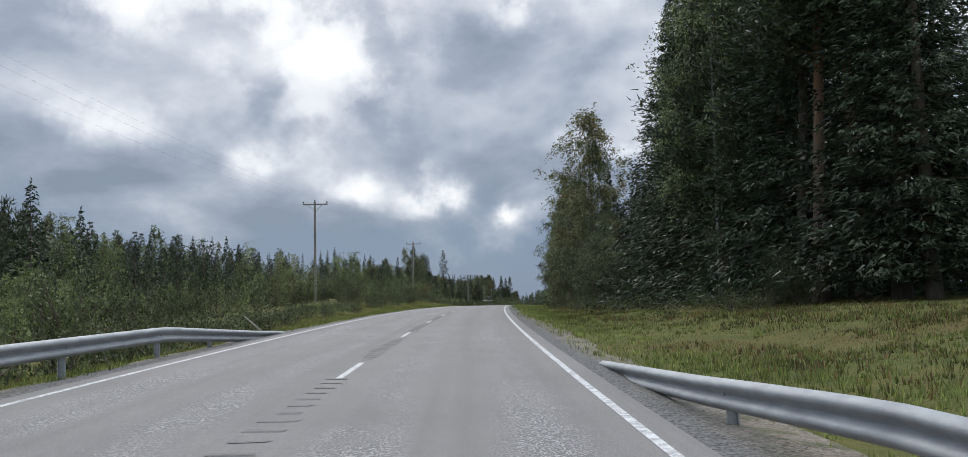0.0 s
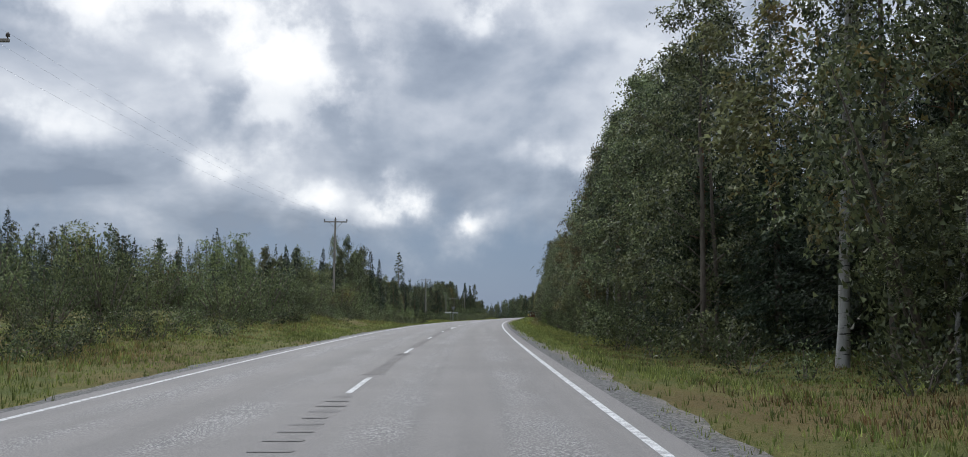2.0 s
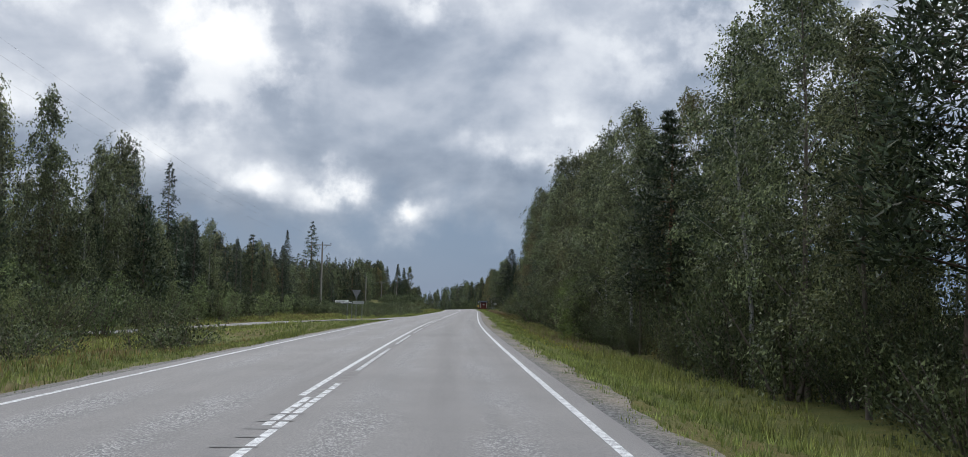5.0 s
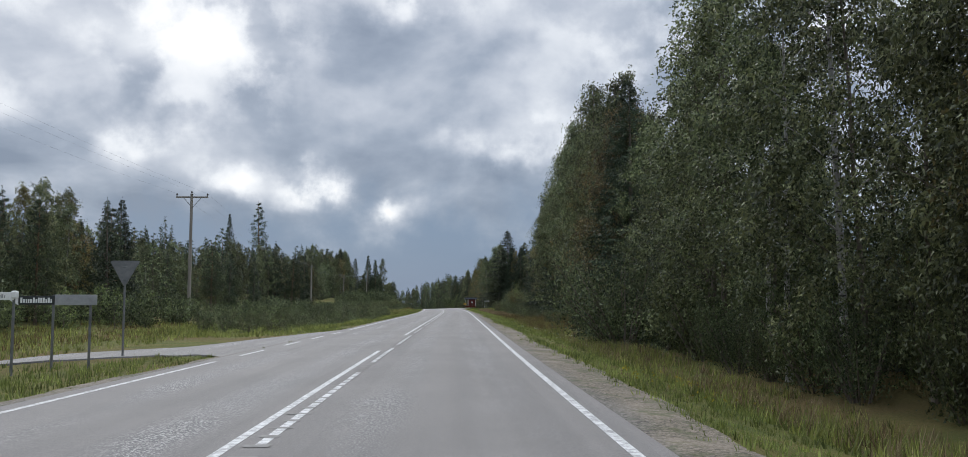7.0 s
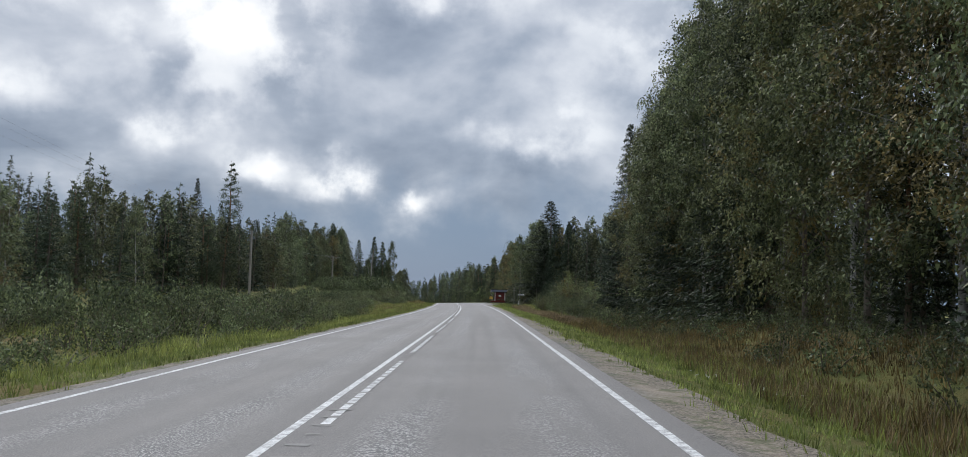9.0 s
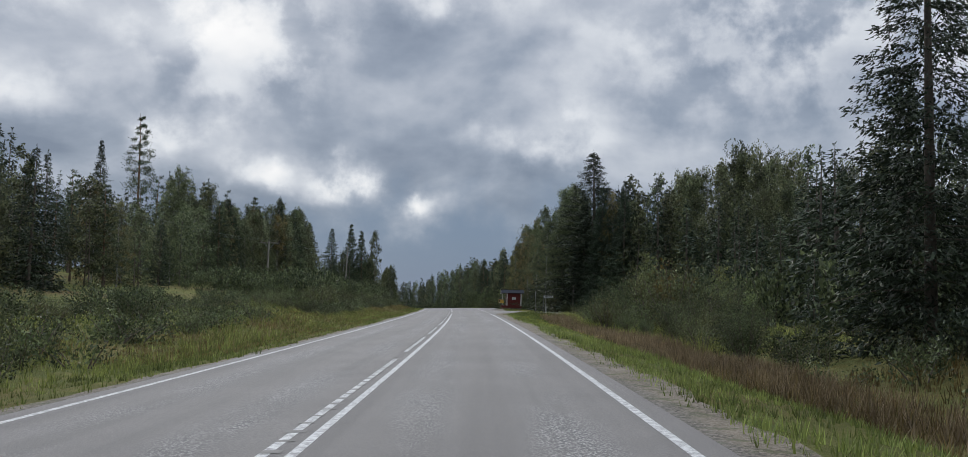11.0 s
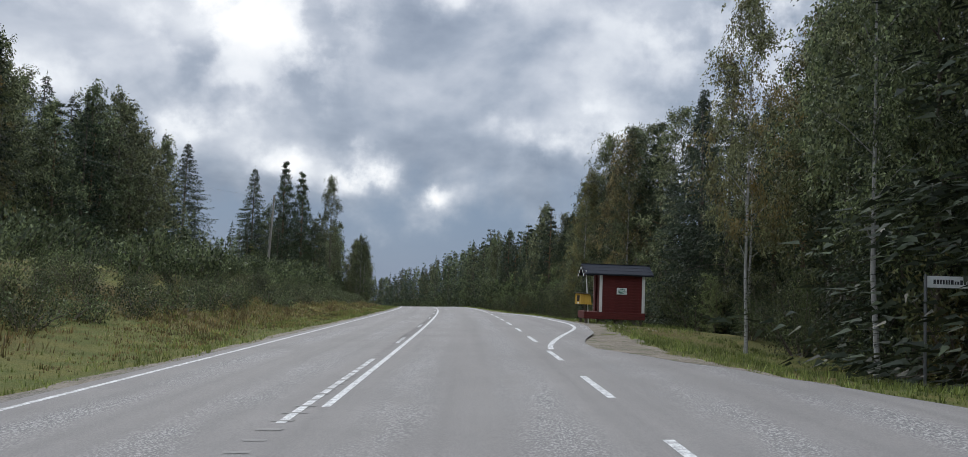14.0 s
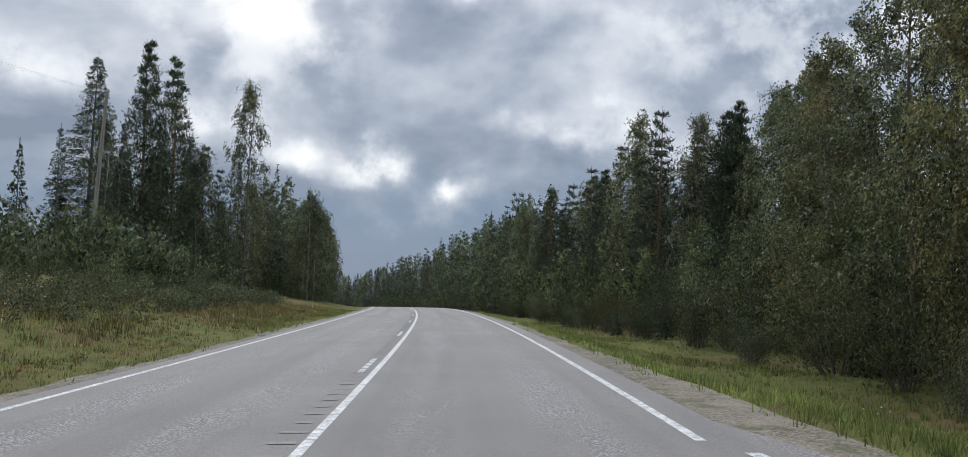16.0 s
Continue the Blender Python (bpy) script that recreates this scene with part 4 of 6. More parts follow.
row(500, 560, 13.5, 15.5, 2.0, ["pine_mid", "spruce_mid", "pine_mid", "birch_mid"], 10.0, 13.2, EDGE, 0.9)
row(396, 414, 18, 23, 1.2, ["birch_light", "spruce_mid"], 11.5, 15, EDGE)
row(402, 440, 17, 24, 0.9, ["spruce_light", "spruce_light", "pine_light"], 8.5, 12, DEEP)
row(466, 490, 16, 20, 1.3, ["spruce_mid", "pine_mid"], 8, 10.5, DEEP)
row(490, 560, 16, 24, 1.2, ["spruce_light", "spruce_light", "pine_light"], 8, 11, DEEP)
row(560, 960, 13.5, 17, 1.7, ["pine_light", "spruce_light", "birch_light"], 12, 16, DEEP, 0.9)
# forest beside the left-hand lane
row(10, 145, -24, -34, 1.4, ["young_spruce", "young_pine", "young_spruce", "sapling"], 4.5, 8.0, YOUNG)
row(10, 150, -34, -46, 1.0, ["spruce_mid", "pine_mid", "birch_light", "birch_light"], 7.2, 10.2, LEFT, 0.85)
row(10, 150, -46, -64, 1.1, ["spruce_light", "pine_light", "birch_light"], 9, 11.5, LEFT, 0.85)
row(145, 190, -21, -30, 1.3, ["young_spruce", "young_pine", "birch_mid", "sapling"], 6.5, 9.5, YOUNG)
row(184, 214, -20, -24, 2.0, ["birch_mid", "spruce_mid", "birch_mid"], 9.5, 13.0, LEFT, 0.85)
row(150, 260, -30, -50, 1.1, ["spruce_light", "pine_light", "spruce_light"], 9.5, 12, LEFT, 0.9)
row(214, 268, -25, -31, 1.2, ["birch_light", "pine_mid", "birch_light", "spruce_mid"], 6.5, 9.2, LEFT, 1.05)
row(268, 320, -25, -31, 1.1, ["birch_light", "pine_mid", "birch_mid", "spruce_mid"], 5.8, 8.4, LEFT, 1.05)
row(260, 330, -31, -50, 1.1, ["spruce_light", "pine_light"], 8.5, 11, LEFT)
row(320, 400, -24, -29, 1.1, ["birch_mid", "pine_mid", "birch_light", "spruce_mid"], 7.6, 10.4, LEFT, 1.05)
row(400, 440, -26, -29.5, 1.1, ["birch_mid", "pine_mid", "birch_mid", "birch_mid", "spruce_mid"], 10.5, 14.6, LEFT, 1.05)
row(440, 482, -25, -29.5, 1.1, ["birch_mid", "pine_mid", "birch_mid", "spruce_mid"], 13, 17, LEFT, 1.05)
row(325, 410, -29, -48, 1.1, ["spruce_light", "pine_light"], 10.5, 13.5, LEFT)
row(410, 478, -29, -48, 1.1, ["spruce_light", "pine_light"], 13, 16, LEFT)
row(508, 540, -14.5, -24, 1.4, ["pine_mid", "birch_mid", "spruce_mid"], 9, 13, LEFT, 0.85)
row(536, 568, -8.8, -11, 1.5, ["birch_mid", "pine_mid", "birch_mid"], 8.5, 11, LEFT)
row(540, 860, -13.5, -17, 1.7, ["birch_light", "pine_light", "spruce_light"], 10, 15, LEFT, 0.9)
row(540, 860, -18, -34, 2.6, ["spruce_light", "pine_light"], 10, 14, LEFT)
row(150, 226, -18.6, -23, 1.3, ["birch_mid", "spruce_mid", "young_spruce", "young_pine"], 5.5, 8.5, LEFT, 0.9)
row(150, 228, -17.2, -20, 0.9, ["thicket_light", "sapling_light"], 1.4, 3.2, FILL)
row(226, 262, -17, -23, 0.8, ["thicket_light", "sapling_light"], 1.2, 2.6, FILL)
row(222, 268, -22, -26, 1.2, ["birch_mid", "pine_mid", "spruce_mid"], 6.5, 9.5, LEFT)
# single trees that stand out
row(5, 180, -7.5, -12, 0.9, ["bush_light"], 0.1, 0.9, FILL)
row(95, 150, -8.5, -13, 0.8, ["bush_light"], 1.2, 2.2, FILL)
row(372, 510, -8.2, -10, 0.6, ["bush_light"], 0.6, 1.3, FILL)
row(246, 330, -7.5, -11, 0.9, ["bush_light"], 0.1, 0.9, FILL)
row(20, 100, 8, 14, 1.6, ["bush_light"], 0.6, 1.1, FILL)
row(262, 340, 10, 15, 0.9, ["bush_light"], -0.2, 0.8, FILL)
for kind, s, d, top, v, w in [("spruce", 409, 15.8, 18.3, 1, 2.0), ("tall_pine", 451, -48.3, 30.3, 0, 1.0), ("spruce", 462, -58, 27.5, 0, 0.9), ("spruce", 517, -23.8, 18.2, 1, 1.15), ("pine", 514.5, -19.2, 19.2, 1, 0.9),
                              ("pine", 512.6, -16.6, 17.6, 1, 0.85), ("birch", 525, -13.9, 18.2, 1, 0.75), ("spruce", 268, -24, 9.6, 0, 1.1), ("birch", 73, 10.7, 17.4, 0, 1.35), ("birch", 71.5, 11.4, 14.5, 1, 1.2), ("spruce", 78, 13.4, 13.0, 0, 1.0), ("spruce", 82, 12.2, 13.2, 0, 0.9), ("birch", 86, 11.0, 12.8, 2, 1.1), ("pine", 90, 11.8, 13.4, 1, 1.1), ("birch", 93, 11.2, 13.2, 0, 1.1), ("birch", 36, 13.8, 17.5, 0, 1.1), ("birch", 306, 15.0, 16.5, 3, 1.0), ("birch", 295, 16, 19.5, 3, 1.1), ("pine", 299, 16.6, 21.0, 1, 1.2), ("pine", 302, 17.2, 19.0, 1, 1.1), ("birch", 287, 16, 17.5, 3, 1.1), ("yellow_birch", 279, 16, 17.5, 0, 1.3), ("yellow_birch", 274, 15.6, 15.5, 0, 1.1), ("yellow_birch", 247.5, 11.4, 12.5, 0, 1.0), ("yellow_birch", 453.5, 12.6, 12.2, 0, 0.9), ("yellow_birch", 466.5, 11.8, 11.5, 0, 0.65), ("birch", 83.5, 10.0, 13.0, 2, 1.15), ("yellow_birch", 119, 11.0, 13.5, 0, 0.9), ("yellow_birch", 404.5, 17.5, 13.0, 0, 0.7), ("yellow_birch", 209, 11.6, 11.5, 0, 0.8), ("birch", 404, 19, 12, 3, 0.6), ("birch", 467, 13.4, 14.6, 1, 1.0), ("maple", 199.2, 9.6, 3.6, 0, 0.85), ("maple", 201.6, 9.9, 3.2, 1, 0.8), ("maple", 203.6, 9.9, 3.4, 0, 0.8), ("thicket", 240.4, 10.0, 4.0, 1, 1.2), ("thicket", 242.4, 10.4, 3.4, 0, 1.1), ("birch", 218, 11.2, 14.4, 0, 1.0), ("birch", 212, 11.5, 13.4, 1, 1.0), ("birch", 262, 12, 17.0, 1, 0.9), ("spruce", 256, 12.6, 15.5, 2, 1.0), ("birch", 250, 11.8, 12.4, 0, 0.95), ("birch", 231, 11.8, 14.5, 2, 1.0), ("spruce", 491, -26.6, 17.0, 1, 1.3), ("young_spruce", 531, -34, 13.6, 1, 0.9),
                              ("young_spruce", 66, -25.5, 6.4, 0, 1.0), ("young_spruce", 42, -23, 8.0, 0, 1.1), ("birch", 413.5, 11.0, 12, 3, 0.8), ("birch", 422, 10.6, 11.5, 3, 0.8), ("birch", 99, 10.8, 13.5, 2, 1.25)]:
    plant(kind, s, d, top - float(ground(s, d)), v, w)
# bushes and saplings
VERGE, BANK, UNDER = "bushes by the verge", "bushes on the bank", "bushes under the trees"
row(4, 70, -13, -19, 1.5, ["bush", "sapling", "bush", "sapling"], 0.4, 2.4, VERGE)
row(10, 120, -16, -24, 0.9, ["sapling_light", "thicket_light", "bush_light"], 0.8, 3.2, FILL)
row(70, 160, -12, -17, 1.6, ["bush", "sapling", "bush"], 1.6, 4.0, VERGE)
row(75, 170, -15, -22, 1.0, ["sapling_light", "thicket_light", "young_spruce"], 2.2, 4.6, FILL)
row(160, 216, -14, -20, 1.6, ["bush", "sapling"], 0.8, 2.6, VERGE)
row(246, 400, -9.5, -14, 3.2, ["bush"], 0.4, 1.1, VERGE)
row(250, 400, -13, -19, 0.9, ["thicket_light", "thicket_light"], 0.9, 2.2, FILL)
row(372, 500, -10, -13, 1.3, ["bush", "bush", "thicket"], 1.2, 2.6, BANK)
row(380, 506, -11.5, -21.5, 0.4, ["thicket_light", "thicket_light"], 2.6, 4.6, FILL)
row(480, 512, -22, -27, 2.0, ["sapling", "young_pine"], 5, 8, YOUNG)
row(68, 100, 13, 15, 1.6, ["thicket", "sapling"], 1.5, 3.5, UNDER)
row(24, 68, 13.5, 15.5, 2.0, ["thicket", "young_spruce"], 1.6, 3.4, UNDER)
row(238, 262, 10.6, 12, 4.0, ["bush", "thicket"], 0.0, 1.6, UNDER)
row(98, 238, 10.4, 11.6, 1.7, ["thicket", "bush", "thicket"], 0.4, 2.6, UNDER)
row(96, 238, 11.5, 13.5, 1.5, ["thicket", "sapling", "thicket"], 1.5, 4.5, UNDER)
row(284, 340, 14.5, 17, 2.2, ["bush", "thicket"], 0.5, 2.0, UNDER)
row(318, 350, 17, 20, 1.4, ["thicket_light", "spruce_light"], 2, 5, FILL)
row(352, 386, 12.5, 16, 1.4, ["thicket", "sapling", "bush"], 0.8, 4.6, "bushes by the field")
row(336, 386, 10.4, 13, 1.5, ["bush", "thicket"], 0.1, 1.5, "bushes by the field")
row(286, 362, -9.5, -15, 0.5, ["bush_light"], 0.4, 1.4, FILL)
row(350, 392, 16, 24, 0.8, ["thicket_light", "spruce_light"], 2.2, 4.4, FILL)
row(398, 412, 12.4, 14.5, 1.2, ["bush"], 0.4, 1.0, UNDER)
row(412, 470, 12.0, 14.0, 1.5, ["thicket", "bush", "sapling"], 0.8, 2.8, UNDER)
row(560, 820, 11.5, 14, 1.3, ["thicket_light", "spruce_light"], 2.0, 5.0, FILL)
row(540, 760, -11.5, -14, 1.3, ["thicket_light", "spruce_light"], 2.0, 5.0, FILL)
row(96, 148, -9.5, -15, 1.5, ["bush", "sapling", "sapling", "bush"], 1.4, 4.2, BANK)
row(448, 560, 10.6, 12.5, 2.4, ["thicket", "young_spruce", "thicket"], 0.4, 2.6, UNDER)
row(440, 500, 12.5, 15, 1.6, ["thicket", "sapling"], 2, 4.5, UNDER)
row(500, 560, 12.5, 15, 1.2, ["thicket_light", "sapling_light"], 2, 5, FILL)


def grow_woods():
    """The trees behind the first rows, too many to count: one mesh of crowns and one of trunks for each sort."""
    for (kind, v), places in WOODS.items():
        m = np.array(places)
        made = []
        for me in PROTO[kind][v][::-1]:
            co = np.empty(len(me.vertices) * 3, np.float32)
            me.vertices.foreach_get("co", co)
            k = len(me.polygons[0].vertices)
            faces = np.empty(len(me.loops), np.int32)
            me.loops.foreach_get("vertex_index", faces)
            faces = faces.reshape(-1, k)
            co = np.c_[co.reshape(-1, 3), np.ones(len(me.vertices))]
            verts = np.einsum("nij,vj->nvi", m[:, :3], co)
            made.append(mesh_of("woods", verts.reshape(-1, 3), (faces[None] + np.arange(len(m))[:, None, None] * len(co)).reshape(-1, k), me.materials[0]))
        root = tagged(new("woods", made[0]), "dense mixed forest behind the forest edge", "forest", kind="stuff")
        part("trunks", made[1], root, "grey and white trunks")


grow_woods()


# ---- grass ----
def grass(name, label, s0, s1, d0, d1, per_metre, tall, material, seed, blades=5, thick=0.02, edge=None, keep=None):
    """Tufts of blades on the ground between two side distances, as one mesh."""
    rng = np.random.default_rng(seed)
    n = int((s1 - s0) * abs(d1 - d0) * per_metre)
    s, u = rng.uniform(s0, s1, n), rng.uniform(0, 1, n)
    near = edge(s) if edge else np.full(n, float(d0))
    d = near + (d1 - near) * u
    patch = np.sin(s * 0.37 + d * 0.9 + seed) + np.sin(s * 0.11 - d * 0.5) + rng.normal(0, 0.8, n)
    ok = patch > -1.1
    if keep is not None:
        ok &= keep(s, d)
    s, d = s[ok], d[ok]
    n = len(s)
    root = on_road(s, d, ground(s, d) - 0.02)
    tall_here = tall * rng.uniform(0.45, 1.25, n) * (1.0 + 0.25 * np.sin(s * 0.21 + d))
    a = rng.uniform(0, 2 * np.pi, (n, blades))
    lean = rng.uniform(0.1, 0.75, (n, blades))
    h = tall_here[:, None] * rng.uniform(0.6, 1.0, (n, blades))
    base = root[:, None] + np.stack([np.cos(a), np.sin(a), 0 * a], -1) * 0.05
    tip = base + np.stack([np.cos(a) * lean * h, np.sin(a) * lean * h, h], -1)
    across = np.stack([-np.sin(a), np.cos(a), 0 * a], -1) * thick * 0.5
    v = np.stack([base - across, base + across, tip], 2).reshape(-1, 3)
    ob = new(name, mesh_of(name, v, np.arange(len(v)).reshape(-1, 3), material))
    return tagged(ob, label, "grass", kind="stuff")


# mouths of the two side roads: their near and far edges at these distances from the centre
FAN_D = [3.8, 4.4, 5.0, 5.7, 6.3, 6.9, 7.5, 9.1, 14.0, 20.0, 40.0]
FAN_NEAR = [386.8, 389.4, 390.6, 391.5, 392.0, 392.4, 392.7, 393.2, 394.0, 395.0, 398.0]
FAN_FAR = [414.0, 414.5, 413.0, 411.0, 408.5, 406.0, 403.2, 400.8, 401.0, 402.0, 405.0]
BRANCH_D = [3.8, 4.4, 5.4, 6.3, 7.5, 9.0, 10.0, 11.5, 13.0, 15.0, 18.0, 22.0]
BRANCH_NEAR = [219.5, 221.0, 222.2, 222.8, 223.0, 221.0, 216.0, 205.0, 196.0, 183.0, 162.0, 140.0]
BRANCH_FAR = [245.0, 241.5, 239.0, 234.0, 230.5, 227.0, 223.0, 217.0, 209.0, 196.0, 175.0, 153.0]


def off_side_roads(s, d):
    left = ~((d < -3.8) & (s > np.interp(-d, BRANCH_D, BRANCH_NEAR)) & (s < np.interp(-d, BRANCH_D, BRANCH_FAR)))
    right = ~((d > 3.8) & (s > np.interp(d, FAN_D, FAN_NEAR) - np.interp(d, [4, 5.5, 7], [6, 3.0, 0.3])) & (s < np.interp(d, FAN_D, FAN_FAR))) & ~((d > 3.8) & (s >= 388) & (s < 460) & (d < np.interp(s, [388, 393, 405, 414, 417, 421, 430, 440, 455, 460], [5.6, 6.8, 6.8, 6.5, 6.4, 6.8, 7.4, 7.2, 5.2, 4.7]) + 0.3 * np.sin(s * 41.0)))
    return left & right


def right_edge(s):
    return np.interp(s, [-60, 20, 60, 100, 190, 210, 330, 380, 460, 480], [5.2, 4.5, 4.4, 4.3, 4.45, 4.75, 4.45, 4.75, 4.75, 4.4]) + wobble(s, 0.22, 1.3) - 0.35 * (np.sin(s * 37.0) ** 2) ** 3


def left_edge(s):
    return -np.interp(s, [0, 30, 100, 330, 400], [4.55, 4.25, 4.15, 4.1, 4.25]) - wobble(s, 0.22, -1.3) + 0.3 * (np.sin(s * 37.0) ** 2) ** 3


grass("verge_grass", "short green grass of the road verge", -10, 300, 4.6, 7.0, 26, 0.17, GRASS, 1, 5, 0.022, right_edge, off_side_roads)
grass("verge_grass", "short green grass of the road verge", 300, 520, 4.6, 7.2, 28, 0.20, GRASS, 2, 5, 0.022, right_edge, off_side_roads)
grass("verge_grass", "short green grass of the road verge", 5, 520, -4.3, -6.4, 22, 0.16, GRASS, 3, 5, 0.022, left_edge, off_side_roads)
grass("meadow_grass", "uneven grass and heath plants on the bank", 0, 110, 6.0, 15.0, 12, 0.15, HEATH, 4, 4, 0.03)
grass("meadow_grass", "uneven yellow-green grass on the bank", 0, 110, 6.0, 15.0, 14, 0.15, GRASS, 5, 4, 0.03)
grass("ditch_grass", "tall grass in the roadside ditch", 100, 300, 6.6, 10.0, 12, 0.38, GRASS, 6, 5, 0.03)
grass("ditch_grass", "dry brown grass in the roadside ditch", 180, 300, 7.0, 10.0, 8, 0.40, DRY_GRASS, 7, 5, 0.025)
grass("ditch_grass", "dry brown grass in the roadside ditch", 262, 330, 7.2, 14.0, 16, 0.45, HEATH, 8, 5, 0.03)
grass("dry_grass", "tall straw-coloured dry grass of the field", 318, 384, 7.6, 10.2, 30, 0.55, DRY_GRASS, 9, 6, 0.024)
grass("field_grass", "green weeds at the edge of the field", 340, 391, 9.8, 16.0, 14, 0.5, GRASS, 10, 5, 0.05)
grass("field_grass", "green weeds at the edge of the field", 376, 392.8, 5.0, 14.0, 64, 0.17, GRASS, 21, 6, 0.03, None, off_side_roads)
grass("verge_grass", "green grass under the forest edge", 404, 520, 5.8, 11.5, 30, 0.17, GRASS, 11, 5, 0.022, None, off_side_roads)
grass("meadow_grass", "uneven grass and heath plants on the bank", 0, 180, -6.0, -12.5, 8, 0.2, HEATH, 12, 4, 0.03)
grass("meadow_grass", "yellow-green grass on the bank", 0, 220, -6.0, -13.0, 10, 0.2, GRASS, 13, 4, 0.03, None, off_side_roads)
grass("meadow_grass", "tall grey-green meadow grass beside the road", 240, 400, -6.0, -14.0, 13, 0.36, GRASS, 14, 4, 0.03, None, off_side_roads)
grass("meadow_grass", "brownish plants on the bank", 330, 520, -6.2, -11.5, 14, 0.26, HEATH, 15, 4, 0.03)
grass("meadow_grass", "dry brown tufts on the bank", 330, 520, -6.2, -10.0, 4, 0.3, DRY_GRASS, 16, 5, 0.025)


def flowers(label, s0, s1, d0, d1, count, tall, material, seed):
    """Small blossoms above the verge grass, in loose drifts."""
    rng = np.random.default_rng(seed)
    drift = rng.uniform(s0, s1, max(3, count // 14))
    s = drift[rng.integers(0, len(drift), count)] + rng.normal(0, 0.5, count)
    d = rng.uniform(d0, d1, count)
    at = on_road(s, d, ground(s, d) + tall * rng.uniform(0.6, 1.2, count))
    pick = np.repeat(np.arange(count), 6)
    v, f = leaves(rng, at[pick] + rng.normal(0, 0.012, (len(pick), 3)), rng.normal(0, 1, (len(pick), 3)), 0.026, 0.022, 0.4)
    return tagged(new("wild_flowers", mesh_of("wild_flowers", v, f, material)), label, "flowers", kind="stuff")


YELLOW_BLOOM = foliage("yellow_blossoms", (0.62, 0.50, 0.06), (0.42, 0.32, 0.04), None, 0, 0.3, 0.1)
WHITE_BLOOM = foliage("white_blossoms", (0.70, 0.70, 0.64), (0.45, 0.45, 0.40), None, 0, 0.3, 0.1)
flowers("small yellow wild flowers in the verge grass", 172, 216, 5.4, 7.4, 260, 0.22, YELLOW_BLOOM, 31)
flowers("small yellow wild flowers in the verge grass", 335, 396, 5.2, 8.0, 130, 0.2, YELLOW_BLOOM, 32)
flowers("small white wild flowers in the verge grass", 225, 275, 6.0, 8.4, 60, 0.2, WHITE_BLOOM, 33)
flowers("small white and yellow flowers beside the hut", 428, 470, 7.2, 9.0, 50, 0.2, WHITE_BLOOM, 34)


grass("bank_grass", "short brownish grass on the bank", 330, 520, -5.0, -10.5, 30, 0.12, HEATH, 41, 4, 0.03)
grass("bank_grass", "short yellow-green grass on the bank", 0, 150, -5.0, -11.0, 20, 0.12, GRASS, 42, 4, 0.03)
grass("bank_grass", "short heath plants on the bank", 0, 150, -6.5, -13.0, 12, 0.12, HEATH, 43, 4, 0.03)
grass("bank_grass", "short yellow-green grass on the bank", -5, 105, 5.5, 13.5, 18, 0.11, GRASS, 44, 4, 0.03)


# ---- side roads ----
EDGE_TAR = plain("broken_asphalt_edge", (0.055, 0.053, 0.052), (0.10, 0.096, 0.092), 14.0, 0.95)


def side_road(label, away, near, far, sign):
    """A side road spreading where it meets the main road; its worn edge stands a little proud."""
    d = np.concatenate([np.arange(away[0], 10, 0.2), np.arange(10, away[-1] + 0.1, 1.0)])
    a, b = np.interp(d, away, near), np.interp(d, away, far)
    for _ in range(4):
        a[1:-1], b[1:-1] = (a[:-2] + a[1:-1] + a[2:]) / 3, (b[:-2] + b[1:-1] + b[2:]) / 3
    a = a + 0.12 * np.sin(d * 5.1) * np.clip(d - 4.2, 0, 1)
    q = np.linspace(0, 1, 15)
    S = a[:, None] * (1 - q) + b[:, None] * q
    D = np.repeat(sign * d[:, None], 15, 1)
    me = mesh_of("side_road", on_road(S, D, ground(S, D) + np.interp(np.abs(D), [3.8, 3.88, 4.5], [0.0, 0.032, 0.042])).reshape(-1, 3), grid_faces(len(d), 15), ASPHALT, np.stack([D, S], -1).reshape(-1, 2))
    root = tagged(new("side_road", me), label, "road", kind="structure")
    for line, way in ((a, -1), (b, 1)):
        k = d > 4.5
        S = np.stack([line[k], line[k] + way * 0.02, line[k] + way * (0.10 + 0.04 * np.sin(d[k] * 9))], 1)
        D = np.repeat(sign * d[k][:, None], 3, 1)
        part("road_edge", mesh_of("road_edge", on_road(S, D, ground(S, D) + np.array([0.044, 0.036, -0.03])).reshape(-1, 3), grid_faces(int(k.sum()), 3), EDGE_TAR), root, "dark crumbling asphalt edge")
    return root


side_road("grey worn side road joining at an acute angle", BRANCH_D, BRANCH_NEAR, BRANCH_FAR, -1)
side_road("grey worn side road joining the main road", FAN_D, FAN_NEAR, FAN_FAR, 1)


